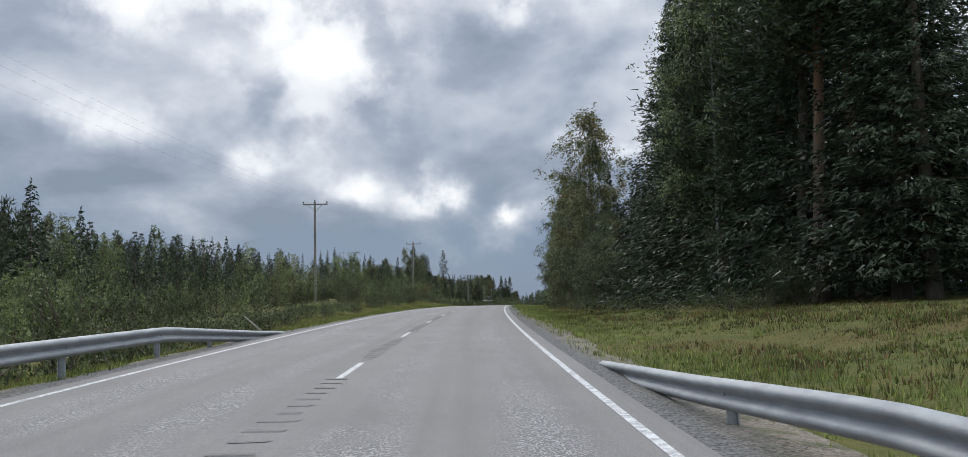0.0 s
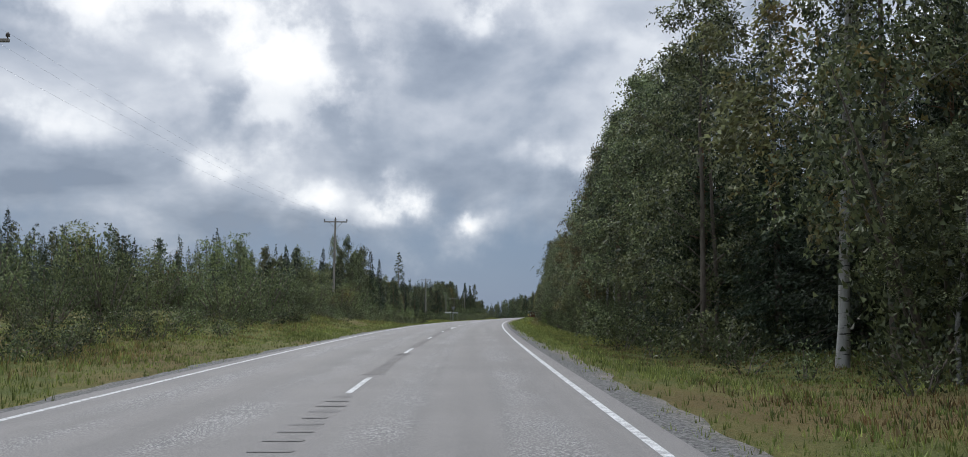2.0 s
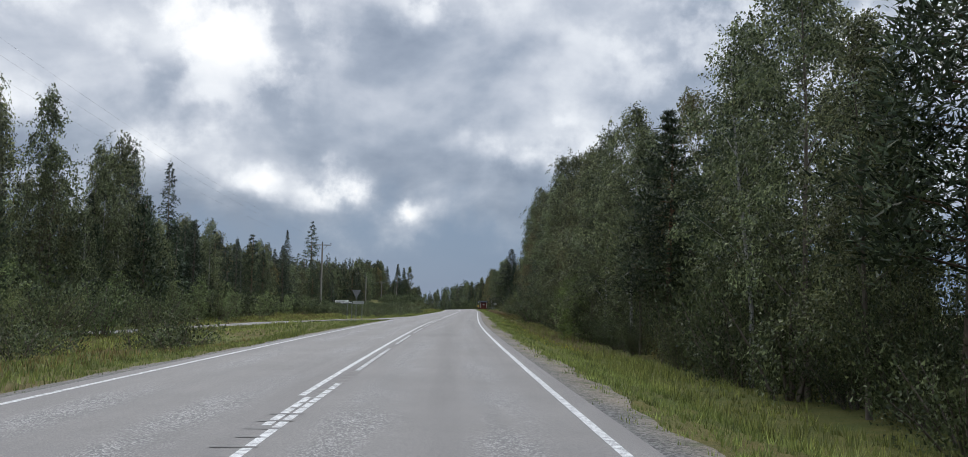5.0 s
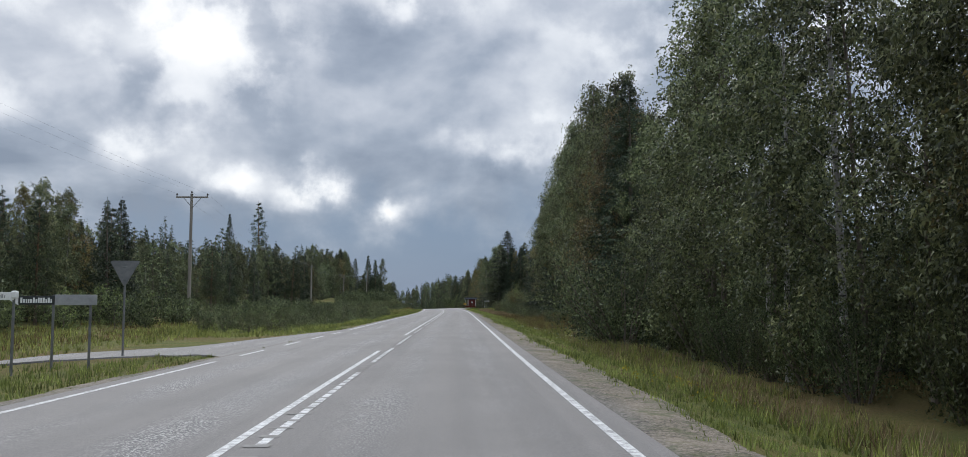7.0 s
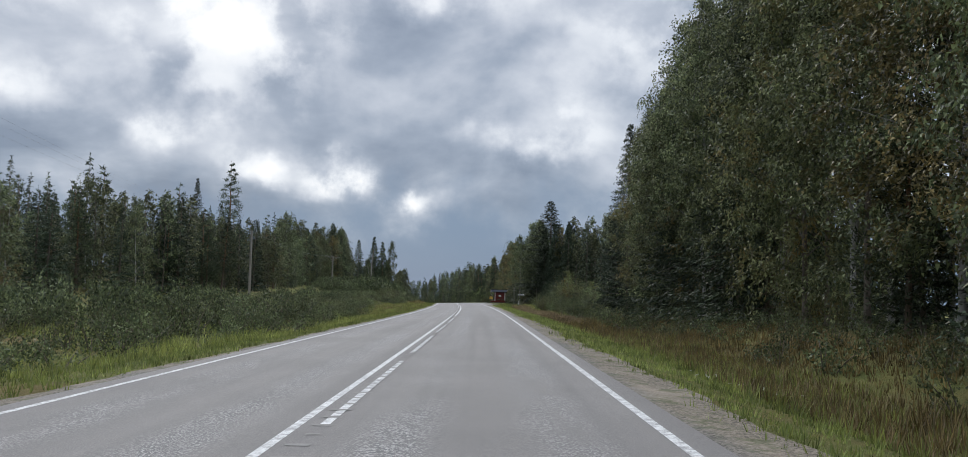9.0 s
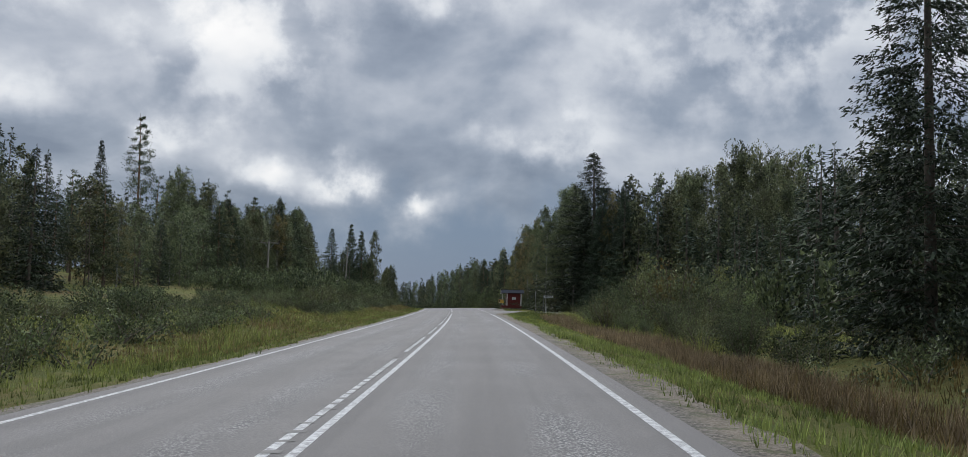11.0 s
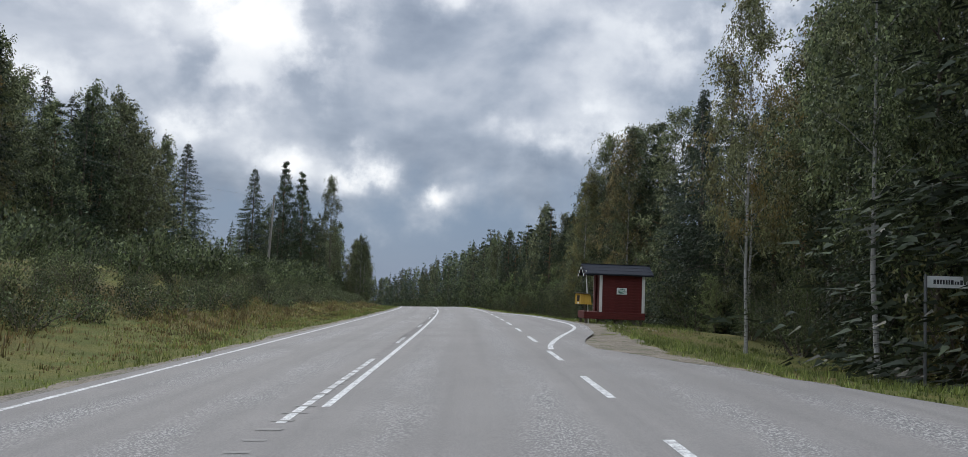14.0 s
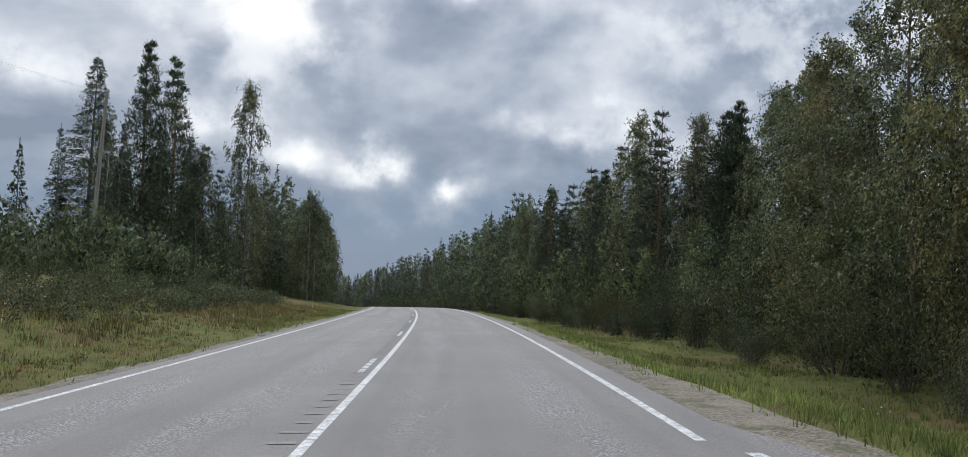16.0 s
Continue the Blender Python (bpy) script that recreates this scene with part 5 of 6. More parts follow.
# ---- rumble grooves in the centre of the road ----
def rumble():
    rng = np.random.default_rng(8)
    s = np.arange(-12, 520, 0.62)
    middle = np.interp(s, [148, 152, 308, 316, 420, 424], [0.0, 0.13, 0.13, -0.13, -0.13, -0.10])
    wide = np.where(s < 150, 0.20, 0.13) * rng.uniform(0.6, 1.1, len(s))
    S = s[:, None] + np.array([-0.07, -0.07, 0.07, 0.07]) * rng.uniform(0.7, 1.2, (len(s), 1)) + rng.normal(0, 0.012, (len(s), 4))
    D = middle[:, None] + wide[:, None] * np.array([-1, 1, 1, -1]) + rng.normal(0, 0.015, (len(s), 4))
    dash = (s < 118) & (((s - 4.8) % 12) < 3.2)
    S, D = S[~dash], D[~dash]
    # flat strips on the road; their darker colour paints the shade inside the grooves
    m = plain("shaded_groove_asphalt", (0.145, 0.137, 0.130), (0.20, 0.19, 0.178), 14.0, 0.95)
    light_shade = plain("lightly_shaded_groove_asphalt", (0.20, 0.19, 0.178), (0.24, 0.228, 0.214), 14.0, 0.95)
    for pick, mat in ((S[:, 0] < 150, m), (S[:, 0] >= 150, light_shade)):
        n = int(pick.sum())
        part("rumble_groove", mesh_of("rumble_groove", on_road(S[pick], D[pick], 0.0055).reshape(-1, 3), np.arange(4 * n).reshape(-1, 4), mat), ROAD, "milled rumble grooves along the centre, shade put into their colour")


rumble()


# ---- guard rails ----
def guard_rail(line, side, posts):
    """line: (s, d, top height) along the rail; side: +1 if the road lies to its left."""
    root = new("guard_rail")
    line = np.array(line, float)
    s = np.arange(line[0, 0], line[-1, 0] + 0.01, 0.25)
    d, top = np.interp(s, line[:, 0], line[:, 1]), np.interp(s, line[:, 0], line[:, 2])
    for _ in range(4):
        top[1:-1] = (top[:-2] + top[1:-1] + top[2:]) / 3
    # the double wave of the rail: depth towards the road, height below the top
    wave = [(0.0, 0.0), (0.030, -0.018), (0.078, -0.045), (0.082, -0.075), (0.070, -0.098), (0.012, -0.140), (0.0, -0.155), (0.012, -0.170), (0.070, -0.212), (0.082, -0.235), (0.078, -0.265), (0.030, -0.292), (0.0, -0.310)]
    rows_of = []
    for inset in (0.0, 0.006):
        for depth, drop in (wave if inset == 0 else wave[::-1]):
            rows_of.append(on_road(s, d - side * (depth - inset), top + drop))
    v = np.stack(rows_of, 1)
    k = v.shape[1]
    i = np.arange((len(s) - 1) * k).reshape(len(s) - 1, k)
    j = np.roll(i, -1, axis=1)
    part("rail", mesh_of("rail", v.reshape(-1, 3), np.stack([i, j, j + k, i + k], -1).reshape(-1, 4), GALVANISED, None, True), root, "galvanised double-wave steel rail")
    for ps in posts:
        pd, ph = float(np.interp(ps, line[:, 0], line[:, 1])), float(np.interp(ps, line[:, 0], line[:, 2]))
        low = float(ground(ps, pd)) - 0.4
        size = ph - 0.03 - low
        bm = box((0.10, 0.055, size), (0, 0, 0), 0.006)
        box((0.012, 0.14, size), (0.045 * side, 0, 0), 0.0, None, bm)
        ob = part("post", (bm, GALVANISED), root)
        x, y, z = on_road(ps, pd + side * 0.06, low + size / 2)
        ob.matrix_basis = pose(x, y, z, 0, 0, heading(ps))
        bolt = part("bolt", (box((0.03, 0.035, 0.035), (0, 0, 0), 0.008), GALVANISED), root)
        x, y, z = on_road(ps, pd - side * 0.01, ph - 0.155)
        bolt.matrix_basis = pose(x, y, z, 0, 0, heading(ps))
    return root


tagged(guard_rail([(-40, 4.75, 0.57), (-6, 4.75, 0.57), (-3, 4.72, 0.54), (-1.5, 4.52, 0.49), (0.9, 4.38, 0.36), (4.5, 4.30, 0.18), (7.4, 4.26, 0.03)], 1, [-20, -16, -12, -8, -4, 0.1, 4.0]),
       "galvanised steel guard rail sinking into the gravel shoulder", "guard rail")
tagged(guard_rail([(-40, -4.55, 0.60), (4.4, -4.55, 0.59), (10.5, -4.42, 0.58), (14.5, -4.34, 0.36), (18.0, -4.26, 0.17), (20.8, -4.2, 0.05), (21.6, -4.2, -0.02)], -1, [-22, -18, -14, -10, -6, -2, 2, 6, 10.2, 13.7]),
       "galvanised steel guard rail sinking into the grassy verge", "guard rail")


# ---- power poles and wires ----
def power_pole(s, d, top, arms=True, lean=0.0, arm=2.4):
    root = new("power_pole")
    low = float(ground(s, d)) - 0.5
    h = top - low
    z = np.linspace(0, h, 6)
    part("pole", mesh_of("pole", *tube(np.column_stack([0 * z, 0 * z, z]), np.linspace(0.15, 0.10, 6), 12), POLE_WOOD, None, True), root)
    part("cap", (box((0.24, 0.24, 0.05), (0, 0, h), 0.02), POLE_WOOD), root)
    tips = []
    if arms:
        part("crossarm", (box((arm, 0.11, 0.12), (0, 0.14, h - 0.22), 0.012), POLE_WOOD), root)
        for k in (-1, 1):
            v, f = tube([(k * 0.05, 0.2, h - 0.95), (k * arm * 0.27, 0.2, h - 0.28)], [0.025, 0.025], 6)
            part("brace", mesh_of("brace", v, f, GALVANISED), root)
        for k in (-1, 0, 1):
            at = (k * (arm / 2 - 0.06), 0.14 if k else 0.0, h - 0.16 if k else h)
            zz = np.array([0.0, 0.07, 0.08, 0.13, 0.14, 0.19, 0.24])
            rr = np.array([0.02, 0.02, 0.075, 0.06, 0.07, 0.055, 0.02])
            v, f = tube(np.column_stack([0 * zz + at[0], 0 * zz + at[1], zz + at[2]]), rr, 10)
            part("insulator", mesh_of("insulator", v, f, INSULATOR, None, True), root, "brown porcelain insulator")
            tips.append(Vector((at[0], at[1], at[2] + 0.22)))
    else:
        for k in (-1, 1):
            v, f = tube([(0, 0, h - 0.25), (k * 0.16, 0.0, h - 0.25), (k * 0.16, 0.0, h - 0.12)], [0.015, 0.015, 0.03], 6)
            part("hook", mesh_of("hook", v, f, GALVANISED), root)
        tips = [Vector((k * 0.16, 0, h - 0.1)) for k in (-1, 0, 1)]
    x, y, z = on_road(s, d, low)
    root.matrix_basis = pose(x, y, z, 0, lean, heading(s))
    return tagged(root, "weathered wooden power pole with a crossarm" if arms else "weathered wooden power pole", "pole", "power poles"), [root.matrix_basis @ t for t in tips]


LINE_POLES = [(-20, -16.5, 10.9, True, 0, 2.5), (82, -15.35, 10.75, True, 0, 2.5), (147.7, -14.45, 11.0, True, 1.0, 2.5), (266, -18.1, 9.6, True, 0, 2.4), (343, -20.8, 7.5, False, 0, 2), (424.3, -23.4, 8.5, True, 1.2, 2.4), (507, -20.1, 13.2, False, 2.2, 2)]
TIPS = [power_pole(*p)[1] for p in LINE_POLES]
power_line = tagged(new("power_line"), "thin sagging overhead wires between wooden poles", "wires")
for k in range(3):
    for a, b in zip(TIPS[:-1], TIPS[1:]):
        u = np.linspace(0, 1, 24)[:, None]
        p = np.array(a[k]) * (1 - u) + np.array(b[k]) * u
        p[:, 2] -= (4 * u * (1 - u) * 0.011 * (b[k] - a[k]).length)[:, 0]
        part("wire", mesh_of("wire", *tube(p, np.full(24, 0.003), 5), WIRE), power_line)
grass("bank_grass", "green grass on the bank", 330, 520, -5.8, -9.0, 8, 0.22, GRASS, 22, 4, 0.03)
grass("meadow_grass", "rough grass behind the side road", 150, 262, -10.0, -22.0, 9, 0.3, GRASS, 23, 4, 0.035, None, off_side_roads)
grass("meadow_grass", "brownish heath behind the side road", 150, 262, -12.0, -22.0, 5, 0.3, HEATH, 24, 4, 0.035, None, off_side_roads)


# ---- road signs ----
SIGN_WHITE = plain("sign_white", (0.72, 0.73, 0.72), (0.58, 0.59, 0.58), 7.0, 0.45)
SIGN_GREY = plain("sign_back_grey", (0.36, 0.37, 0.38), (0.26, 0.27, 0.28), 6.0, 0.5, 0.4)
SIGN_DARK = plain("sign_dark", (0.022, 0.026, 0.028), (0.035, 0.04, 0.042), 6.0, 0.45)
LETTER_DARK = plain("letter_dark", (0.03, 0.03, 0.035), (0.05, 0.05, 0.055), 9.0, 0.6)
WEATHERED_WHITE = plain("weathered_white_paint", (0.42, 0.42, 0.40), (0.25, 0.245, 0.235), 9.0, 0.8)
PALE_WOOD = plain("pale_bare_wood", (0.42, 0.38, 0.32), (0.28, 0.25, 0.21), 8.0, 0.85)
POST_STEEL = plain("grey_steel_post", (0.20, 0.205, 0.21), (0.13, 0.135, 0.14), 6.0, 0.5, 0.5)


def sign_root(name, s, d, turn=0.0):
    root = new(name)
    x, y, z = on_road(s, d, 0.0)
    root.matrix_basis = pose(x, y, z, 0, 0, heading(s) + turn)
    return root, float(ground(s, d))


def post_part(root, x, low, high, radius=0.03):
    z = np.array([low - 0.3, high])
    part("post", mesh_of("post", *tube(np.column_stack([0 * z + x, 0 * z, z]), [radius, radius], 10), POST_STEEL, None, True), root)


def text_bars(root, x0, x1, z, tall, y, material, seed):
    """Unreadable writing: small bars in a row."""
    rng = np.random.default_rng(seed)
    bm, x = bmesh.new(), x0
    while x < x1 - 0.03:
        w = rng.uniform(0.025, 0.05)
        h = tall * rng.choice([1.0, 0.72, 0.72, 1.0])
        box((w, 0.004, h), (x + w / 2, y, z - tall / 2 + h / 2), 0.0, None, bm)
        x += w + 0.018
    part("lettering", (bm, material), root, "row of plain letter-like bars")


def triangle_plate(width, height, z_top, y, thick, inset=0.0):
    bm = bmesh.new()
    ring = []
    corners = [(-width / 2 + inset * 1.7, z_top - inset), (width / 2 - inset * 1.7, z_top - inset), (0.0, z_top - height + inset * 2)]
    for a, b, c in zip(corners[-1:] + corners[:-1], corners, corners[1:] + corners[:1]):
        b, a, c = Vector(b), Vector(a), Vector(c)
        r = 0.07
        p, q = b + (a - b).normalized() * r, b + (c - b).normalized() * r
        ring += [p, p.lerp(b, 0.55).lerp(q.lerp(b, 0.55), 0.5), q]
    front = [bm.verts.new((p.x, y, p.y)) for p in ring]
    back = [bm.verts.new((p.x, y + thick, p.y)) for p in ring]
    bm.faces.new(front)
    bm.faces.new(back[::-1])
    for i in range(len(ring)):
        bm.faces.new((front[i], back[i], back[(i + 1) % len(ring)], front[(i + 1) % len(ring)]))
    bmesh.ops.recalc_face_normals(bm, faces=bm.faces)
    return bm


# the back of a give-way sign at the side road
root, low = sign_root("give_way_sign", 223.5, -7.65, 6)
post_part(root, 0.0, low, 2.55)
part("plate", (triangle_plate(0.82, 0.74, 2.58, -0.05, 0.012), POST_STEEL), root, "grey back of a triangular plate")
part("rim", (triangle_plate(0.86, 0.78, 2.60, -0.036, 0.010), POST_STEEL), root)
for z in (2.42, 2.05):
    part("clamp", (box((0.12, 0.10, 0.035), (0, -0.01, z), 0.006), POST_STEEL), root)
tagged(root, "give-way sign seen from behind on a grey post", "road sign")
# a white name plate and a dark arrow plate
root, low = sign_root("name_sign", 216.5, -7.5, -4)
post_part(root, 0.0, low, 1.62)
part("plate", (box((1.05, 0.03, 0.17), (-0.50, -0.05, 1.50), 0.006), SIGN_WHITE), root, "white name plate")
part("cap", (box((0.13, 0.12, 0.17), (0.03, -0.02, 1.53), 0.03), SIGN_WHITE), root)
text_bars(root, -0.92, -0.15, 1.50, 0.08, -0.068, SIGN_GREY, 3)
tagged(root, "white name sign with unreadable writing on a post", "road sign")
root, low = sign_root("direction_sign", 218.0, -7.35, -4)
post_part(root, 0.92, low, 1.55)
post_part(root, 0.05, low, 1.55)
bm = box((0.84, 0.03, 0.20), (-0.33, -0.05, 1.42), 0.004)
part("plate", (bm, SIGN_DARK), root, "dark direction plate")
part("plate", (box((0.98, 0.03, 0.24), (0.60, -0.05, 1.43), 0.004), SIGN_GREY), root, "faded grey plate")
bm = bmesh.new()
tip = [(-0.95, 1.42), (-0.755, 1.53), (-0.755, 1.31)]
fr, bk = [bm.verts.new((x, -0.068, z)) for x, z in tip], [bm.verts.new((x, -0.034, z)) for x, z in tip]
bm.faces.new(fr)
bm.faces.new(bk[::-1])
for i in range(3):
    bm.faces.new((fr[i], bk[i], bk[(i + 1) % 3], fr[(i + 1) % 3]))
bmesh.ops.recalc_face_normals(bm, faces=bm.faces)
part("arrow_tip", (bm, SIGN_WHITE), root, "white arrow tip")
text_bars(root, -0.70, 0.05, 1.42, 0.12, -0.069, SIGN_WHITE, 4)
tagged(root, "dark arrow-shaped direction sign with pale writing", "road sign")
# the street name plate at the right-hand side road
root, low = sign_root("street_sign", 410.0, 10.35, -5)
post_part(root, 0.0, low, 1.74)
part("plate", (box((1.05, 0.025, 0.22), (0.55, 0, 1.60), 0.005), SIGN_WHITE), root, "white street name plate")
part("border", (box((1.066, 0.018, 0.236), (0.55, 0.004, 1.60), 0.004), LETTER_DARK), root)
text_bars(root, 0.14, 0.94, 1.60, 0.085, -0.016, LETTER_DARK, 5)
tagged(root, "white street sign with dark writing on a grey post", "road sign")
# a leaning stick where the guard rail sinks into the ground
root, low = sign_root("marker_stick", 22.6, -5.1)
v, f = tube([(0, 0, low - 0.3), (-0.10, 0.1, low + 0.05), (-0.85, 0.5, low + 0.62)], [0.04, 0.04, 0.035], 8)
part("stick", mesh_of("stick", v, f, POLE_WOOD, None, True), root)
tagged(root, "leaning grey wooden stick beside the guard rail end", "stick")
# a short pale post at the side road's edge
root, low = sign_root("marker_post", 403.2, 9.95)
z = np.linspace(low - 0.3, low + 0.68, 4)
part("post", mesh_of("post", *tube(np.column_stack([0 * z, 0 * z, z]), np.full(4, 0.055), 10), WEATHERED_WHITE, None, True), root)
part("cap", (box((0.10, 0.10, 0.03), (0, 0, low + 0.68), 0.012), POLE_WOOD), root)
tagged(root, "short pale weathered marker post at the side road", "post")
# a fallen branch in the grass
root, low = sign_root("fallen_branch", 56.0, 11.0)
v, f = joined([tube([(-1.1, 0, low + 0.32), (-0.2, 0.1, low + 0.36), (0.9, 0, low + 0.18)], [0.05, 0.045, 0.02], 7), tube([(0.0, 0.1, low + 0.35), (0.3, 0.2, low + 0.62)], [0.02, 0.008], 5), tube([(-0.9, 0, low + 0.33), (-1.0, 0.1, low - 0.1)], [0.03, 0.02], 5)])
part("branch", mesh_of("branch", v, f, PALE_WOOD, None, True), root)
tagged(root, "pale broken branch lying in the grass by the forest", "branch")
# a thin old post by the trees
root, low = sign_root("old_post", 407.3, 13.3)
z = np.linspace(low - 0.3, 2.75, 6)
part("post", mesh_of("post", *tube(np.column_stack([0.02 * np.sin(z), 0 * z, z]), np.linspace(0.05, 0.035, 6), 8), POLE_WOOD, None, True), root)
part("cap", (box((0.09, 0.09, 0.06), (0.01, 0, 2.75), 0.02), POLE_WOOD), root)
tagged(root, "thin grey wooden post among the bushes", "post")


# ---- the red hut on a raised deck ----
RAFTER_WHITE = plain("white_painted_wood_ends", (0.78, 0.78, 0.76), (0.66, 0.66, 0.64), 9.0, 0.6)
RED_BOARD = plain("red_painted_boards", (0.125, 0.027, 0.024), (0.070, 0.017, 0.015), 5.0, 0.8, 0, 0.5, (0.6, 0.6, 6.0), 0.2)
WHITE_BOARD = plain("white_painted_boards", (0.66, 0.65, 0.62), (0.50, 0.49, 0.46), 5.0, 0.6, 0, 0.3, (5, 5, 0.5))
DARK_INSIDE = plain("dark_boards", (0.035, 0.026, 0.022), (0.02, 0.016, 0.014), 5.0, 0.9)
ROOF_FELT = plain("grey_roof_felt", (0.034, 0.037, 0.046), (0.020, 0.023, 0.030), 9.0, 0.95, 0, 0.8, None, 0.1)
RAW_WOOD = plain("grey_raw_timber", (0.20, 0.17, 0.14), (0.11, 0.095, 0.08), 6.0, 0.9, 0, 0.5, (3, 3, 0.3), 0.2)
YELLOW = plain("yellow_painted_wood", (0.55, 0.34, 0.055), (0.42, 0.25, 0.04), 4.0, 0.6, 0, 0.3, (4, 4, 0.7))
SIGN_GREEN = plain("sign_green", (0.03, 0.16, 0.10), (0.05, 0.22, 0.14), 6.0, 0.5)


def hut():
    root = new("roadside_hut")
    x, y, z = on_road(435.3, 8.80, 0.0)
    root.matrix_basis = pose(x, y, z, 0, 0, heading(435.3))
    hx, near, far, floor, top, ridge = 1.02, -0.75, 1.10, 0.44, 2.20, 2.58     # half width, near and far wall, heights
    below = float(ground(435.3, 9.5)) - 0.35
    mid = (near + far) / 2
    # walls, with a doorway in the one that faces the road
    part("wall", (box((2 * hx - 0.04, 0.05, top - floor), (0, near + 0.04, (top + floor) / 2)), DARK_INSIDE), root)
    part("wall", (box((2 * hx - 0.04, 0.05, top - floor), (0, far - 0.04, (top + floor) / 2)), DARK_INSIDE), root)
    part("wall", (box((0.05, far - near - 0.04, top - floor), (hx - 0.04, mid, (top + floor) / 2)), DARK_INSIDE), root)
    deep = 0.125
    n = int((top - floor) / deep)
    lap = Matrix.Rotation(radians(5), 4, "X")
    boards = {}

    def board(length, at, turn):
        key = (round(length, 2), turn)
        if key not in boards:
            bm = box((length, 0.022, deep * 1.12), (0, 0, 0), 0.004, lap if turn == 0 else None)
            me = bpy.data.meshes.new("board")
            if turn:
                bmesh.ops.transform(bm, matrix=Matrix.Rotation(radians(turn), 4, "Z") @ Matrix.Rotation(radians(5), 4, "X"), verts=bm.verts)
            bm.normal_update()
            bm.to_mesh(me)
            bm.free()
            me.materials.append(RED_BOARD)
            boards[key] = me
        part("board", boards[key], root).location = at

    for i in range(n):
        zc = floor + deep * (i + 0.5)
        board(2 * hx, (0, near - 0.004, zc), 0)
        board(2 * hx, (0, far + 0.004, zc), 180)
        board(far - near, (hx + 0.004, mid, zc), 90)
        # beside the doorway
        board(0.56, (-hx - 0.004, near + 0.29, zc), -90)
        board(0.62, (-hx - 0.004, far - 0.32, zc), -90)
    part("door_frame", (box((0.06, 0.06, top - floor), (-hx, near + 0.60, (top + floor) / 2), 0.005), RED_BOARD), root)
    part("door_frame", (box((0.06, 0.06, top - floor), (-hx, far - 0.66, (top + floor) / 2), 0.005), RED_BOARD), root)
    # gables
    for x in (-hx, hx):
        bm = bmesh.new()
        a = [bm.verts.new((x - 0.02, yy, zz)) for yy, zz in ((near, top), (far, top), (mid, ridge - 0.06))]
        b = [bm.verts.new((x + 0.02, yy, zz)) for yy, zz in ((near, top), (far, top), (mid, ridge - 0.06))]
        bm.faces.new(a)
        bm.faces.new(b[::-1])
        for i in range(3):
            bm.faces.new((a[i], b[i], b[(i + 1) % 3], a[(i + 1) % 3]))
        bmesh.ops.recalc_face_normals(bm, faces=bm.faces)
        part("gable", (bm, RED_BOARD), root)
    for x in (-hx, hx):
        for yy in (near, far):
            side = -1 if yy == near else 1
            part("corner_board", (box((0.13, 0.03, top - floor + 0.04), (x + (0.045 if x < 0 else -0.045), yy + side * 0.028, (top + floor) / 2 + 0.0), 0.004), WHITE_BOARD), root, "white corner board")
    # roof of felt shingles, with an overhang towards the road
    half = mid - near + 0.20
    slope = math.atan2(ridge - top, mid - near)
    for side in (-1, 1):
        tilt = Matrix.Rotation(side * -slope, 4, "X")
        run = half / math.cos(slope)
        pitch = part("roof", (box((3.15, run, 0.06), (-0.16, mid + side * half / 2, ridge + 0.02 - math.tan(slope) * half / 2), 0.006, tilt), ROOF_FELT), root, "grey felt roof")
        rows_, cols_ = 6, 14
        shared = bpy.data.meshes.new("shingle")
        bm = box((3.15 / cols_ - 0.008, run / rows_ - 0.01, 0.012), (0, 0, 0), 0.0, tilt)
        bm.to_mesh(shared)
        bm.free()
        shared.materials.append(ROOF_FELT)
        for r in range(rows_):
            for c in range(cols_):
                q = (r + 0.5) / rows_ * half
                ob = part("shingle", shared, pitch)
                ob.location = (-0.16 - 1.575 + 3.15 * (c + 0.5 + (0.25 if r % 2 else -0.25)) / (cols_ + 0.5), mid + side * q, ridge + 0.060 + 0.004 * (r % 2) - math.tan(slope) * q)
        part("barge_board", (box((0.03, run, 0.14), (-0.16 - 1.59, mid + side * half / 2, ridge - 0.05 - math.tan(slope) * half / 2), 0.004, tilt), DARK_INSIDE), root)
        for k in range(3):
            q = half * (0.16 + 0.34 * k)
            part("rafter_end", (box((0.05, 0.075, 0.13), (-0.16 - 1.62, mid + side * q, ridge - 0.07 - math.tan(slope) * q), 0.024), RAFTER_WHITE), root, "white painted rafter end")
    part("ridge_cap", (box((3.17, 0.16, 0.03), (-0.16, mid, ridge + 0.065), 0.01), ROOF_FELT), root)
    # deck on posts and braces
    part("deck", (box((2.72, 2.16, 0.05), (-0.34, mid, floor - 0.02), 0.006), RED_BOARD), root)
    for yy in (mid - 1.08, mid + 1.08):
        part("skirt", (box((2.76, 0.035, 0.30), (-0.34, yy, floor - 0.16), 0.006), RED_BOARD), root, "red fascia board")
    part("skirt", (box((0.035, 2.14, 0.30), (-1.72, mid, floor - 0.16), 0.006), RED_BOARD), root, "red fascia board")
    for x in (-1.62, -0.8, 0.0, 0.9):
        for yy in (mid - 0.9, mid + 0.9):
            part("leg", (box((0.11, 0.11, floor - 0.05 - below), (x, yy, (floor - 0.05 + below) / 2), 0.01), RAW_WOOD), root)
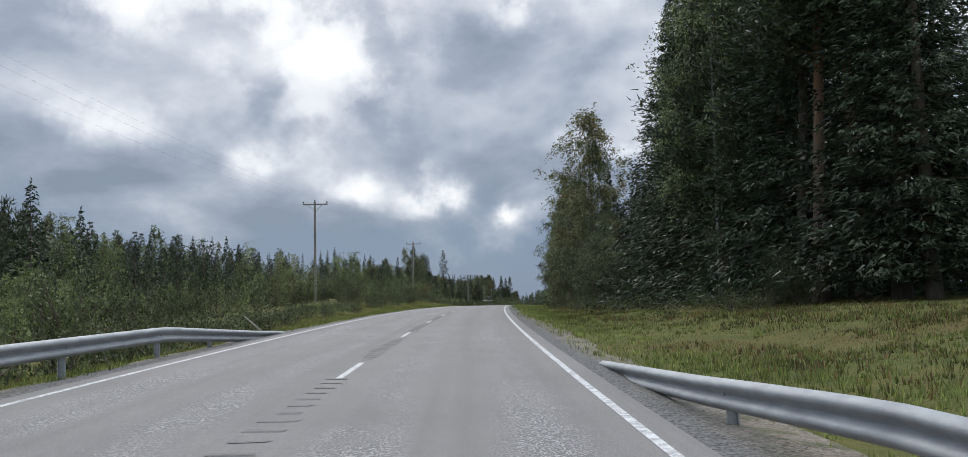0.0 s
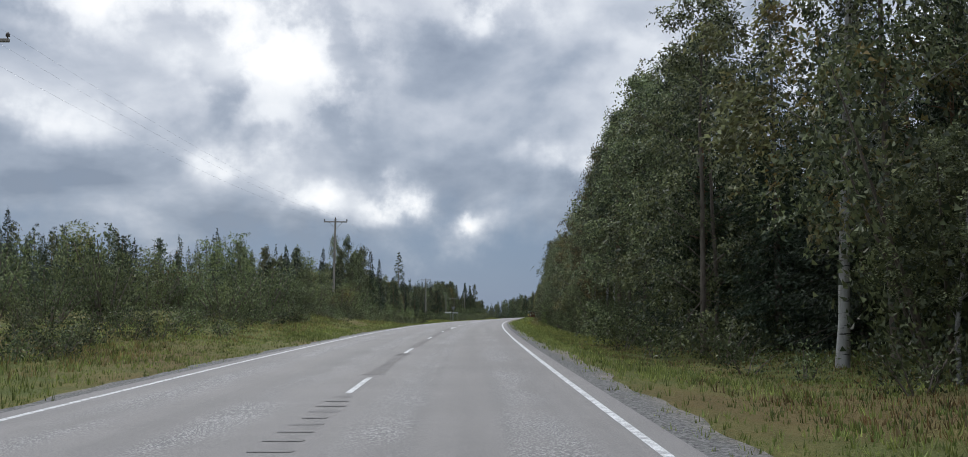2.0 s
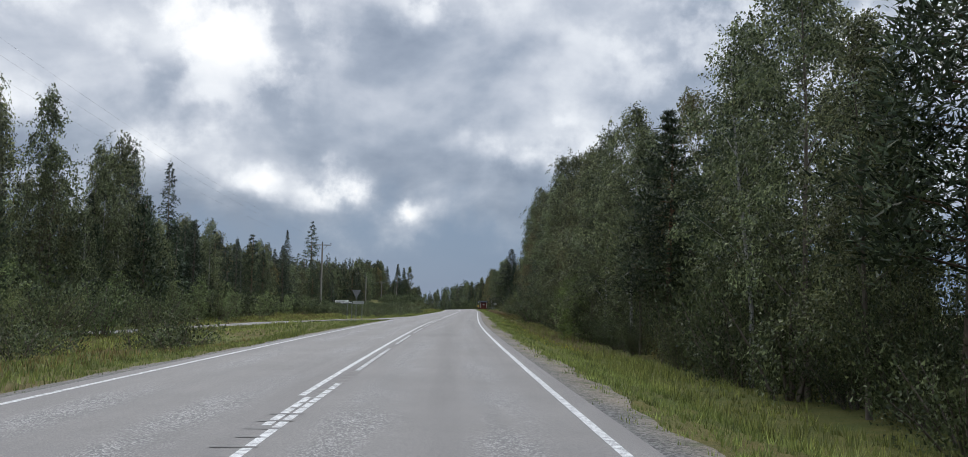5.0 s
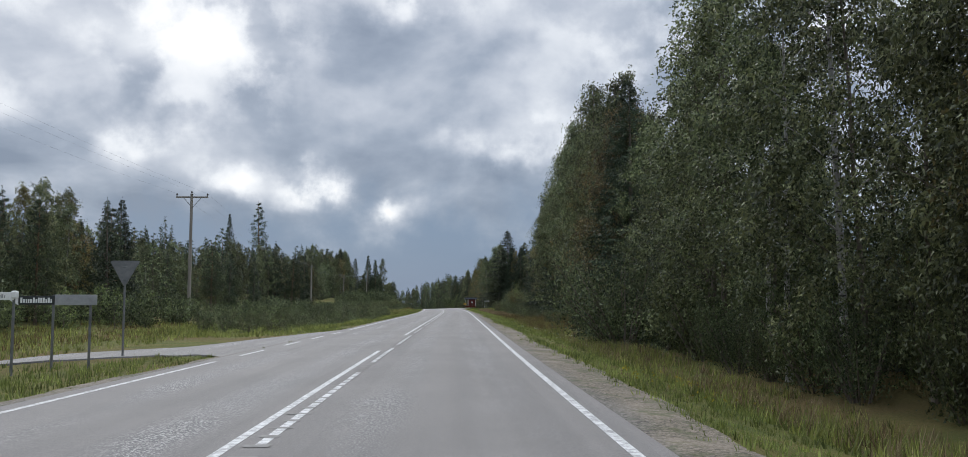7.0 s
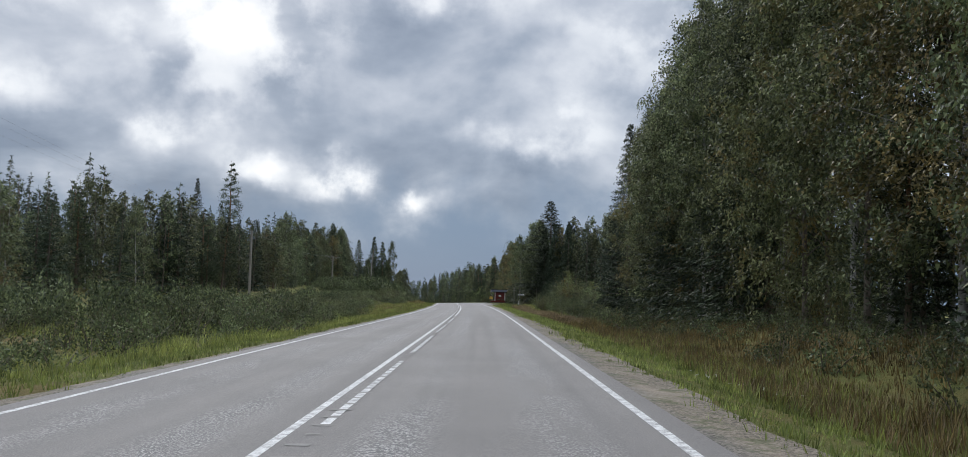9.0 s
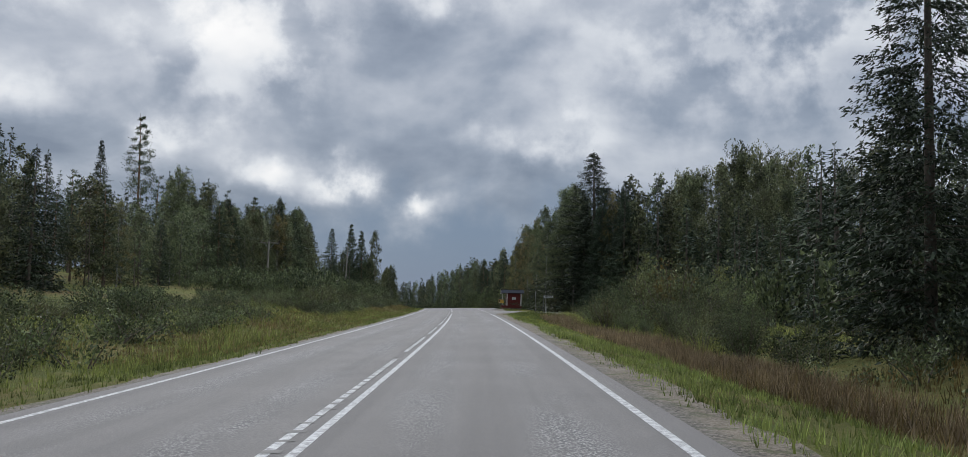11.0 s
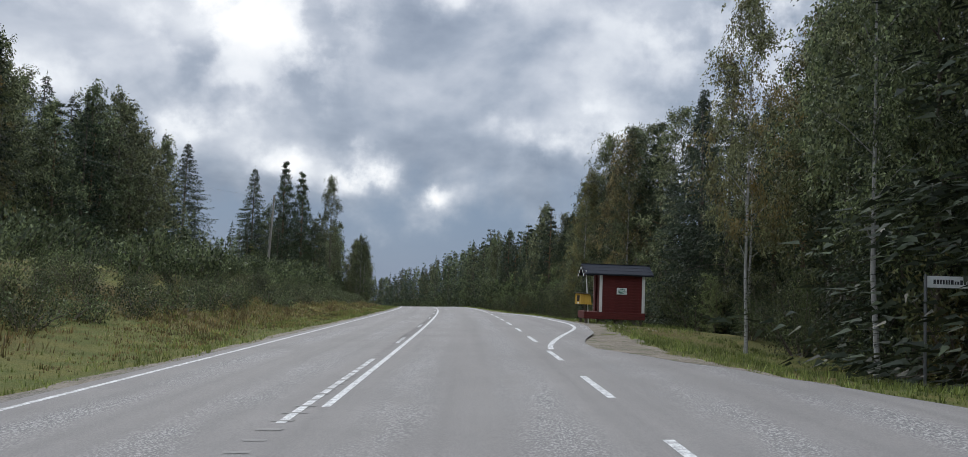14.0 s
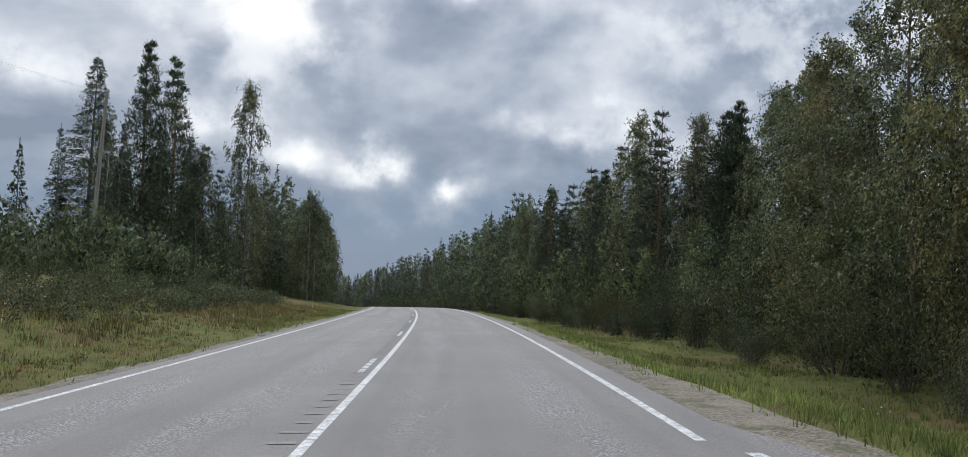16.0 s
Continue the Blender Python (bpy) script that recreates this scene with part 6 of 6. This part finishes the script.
    for x, lean in ((-0.85, 32), (-0.15, -32), (0.55, 32)):
        part("brace", (box((0.62, 0.035, 0.10), (x, mid - 0.97, floor - 0.42), 0.006, Matrix.Rotation(radians(lean), 4, "Y")), RAW_WOOD), root)
    # slanting white pole at the front, and the notice on the wall
    v, f = tube([(-1.50, near - 0.12, below + 0.2), (-1.68, near - 0.05, top + 0.12)], [0.025, 0.025], 8)
    part("support_pole", mesh_of("support_pole", v, f, WHITE_BOARD), root, "white painted pole")
    notice = part("notice", (box((0.46, 0.02, 0.30), (-0.02, near - 0.045, 1.42), 0.004), SIGN_WHITE), root, "white notice with a green emblem")
    v, f = tube([(-0.02 + 0.16 * math.cos(a), near - 0.058, 1.40 + 0.085 * math.sin(a)) for a in np.linspace(0.5, 6.6, 26)], np.full(26, 0.011), 6)
    part("emblem_ring", mesh_of("emblem_ring", v, f, SIGN_GREEN), notice)
    v, f = tube([(-0.14, near - 0.058, 1.40), (-0.08, near - 0.06, 1.375), (0.0, near - 0.06, 1.385), (0.10, near - 0.058, 1.41)], [0.034, 0.03, 0.02, 0.01], 8)
    part("emblem_bar", mesh_of("emblem_bar", v, f, SIGN_GREEN), notice)
    for k in range(3):
        part("emblem_mark", (box((0.045, 0.005, 0.07), (-0.06 + 0.07 * k, near - 0.059, 1.505), 0.0), SIGN_GREEN), notice)
    return tagged(root, "small dark red wooden hut with white corners on a raised deck", "hut")


def yellow_box():
    root = new("yellow_box")
    x, y, z = on_road(434.45, 7.02, 0.0)
    root.matrix_basis = pose(x, y, z, 0, 0, heading(434.45) + 24)
    # a box with sloping sides: narrower at the top
    bm = bmesh.new()
    lo = [bm.verts.new(p) for p in ((-0.27, -0.28, 0.76), (0.29, -0.28, 0.76), (0.29, 0.28, 0.76), (-0.27, 0.28, 0.76))]
    hi = [bm.verts.new(p) for p in ((-0.25, -0.24, 1.24), (0.22, -0.24, 1.24), (0.22, 0.24, 1.24), (-0.25, 0.24, 1.24))]
    bm.faces.new(lo[::-1])
    bm.faces.new(hi)
    for i in range(4):
        bm.faces.new((lo[i], lo[(i + 1) % 4], hi[(i + 1) % 4], hi[i]))
    bmesh.ops.bevel(bm, geom=bm.edges[:], offset=0.008, segments=2, affect="EDGES", profile=0.5)
    part("body", (bm, YELLOW), root, "yellow painted wooden box")
    part("lid", (box((0.62, 0.62, 0.022), (-0.02, 0, 1.255), 0.006, Matrix.Rotation(radians(4), 4, "Y")), RAW_WOOD), root, "thin grey wooden lid")
    part("window", (box((0.02, 0.20, 0.26), (-0.262, 0.0, 1.03), 0.003), DARK_INSIDE), root, "dark opening")
    part("label", (box((0.012, 0.12, 0.06), (-0.268, -0.02, 0.82), 0.0), SIGN_WHITE), root, "small white label")
    for yy in (-0.285, 0.285):
        part("edge_strip", (box((0.04, 0.012, 0.46), (-0.245, yy * 0.93, 1.0), 0.002), YELLOW), root)
    part("bracket", (box((0.08, 0.08, 0.34), (0.16, 0.1, 0.59), 0.006), RAW_WOOD), root)
    return tagged(root, "yellow wooden box with a dark opening on the deck", "box")


hut()
yellow_box()
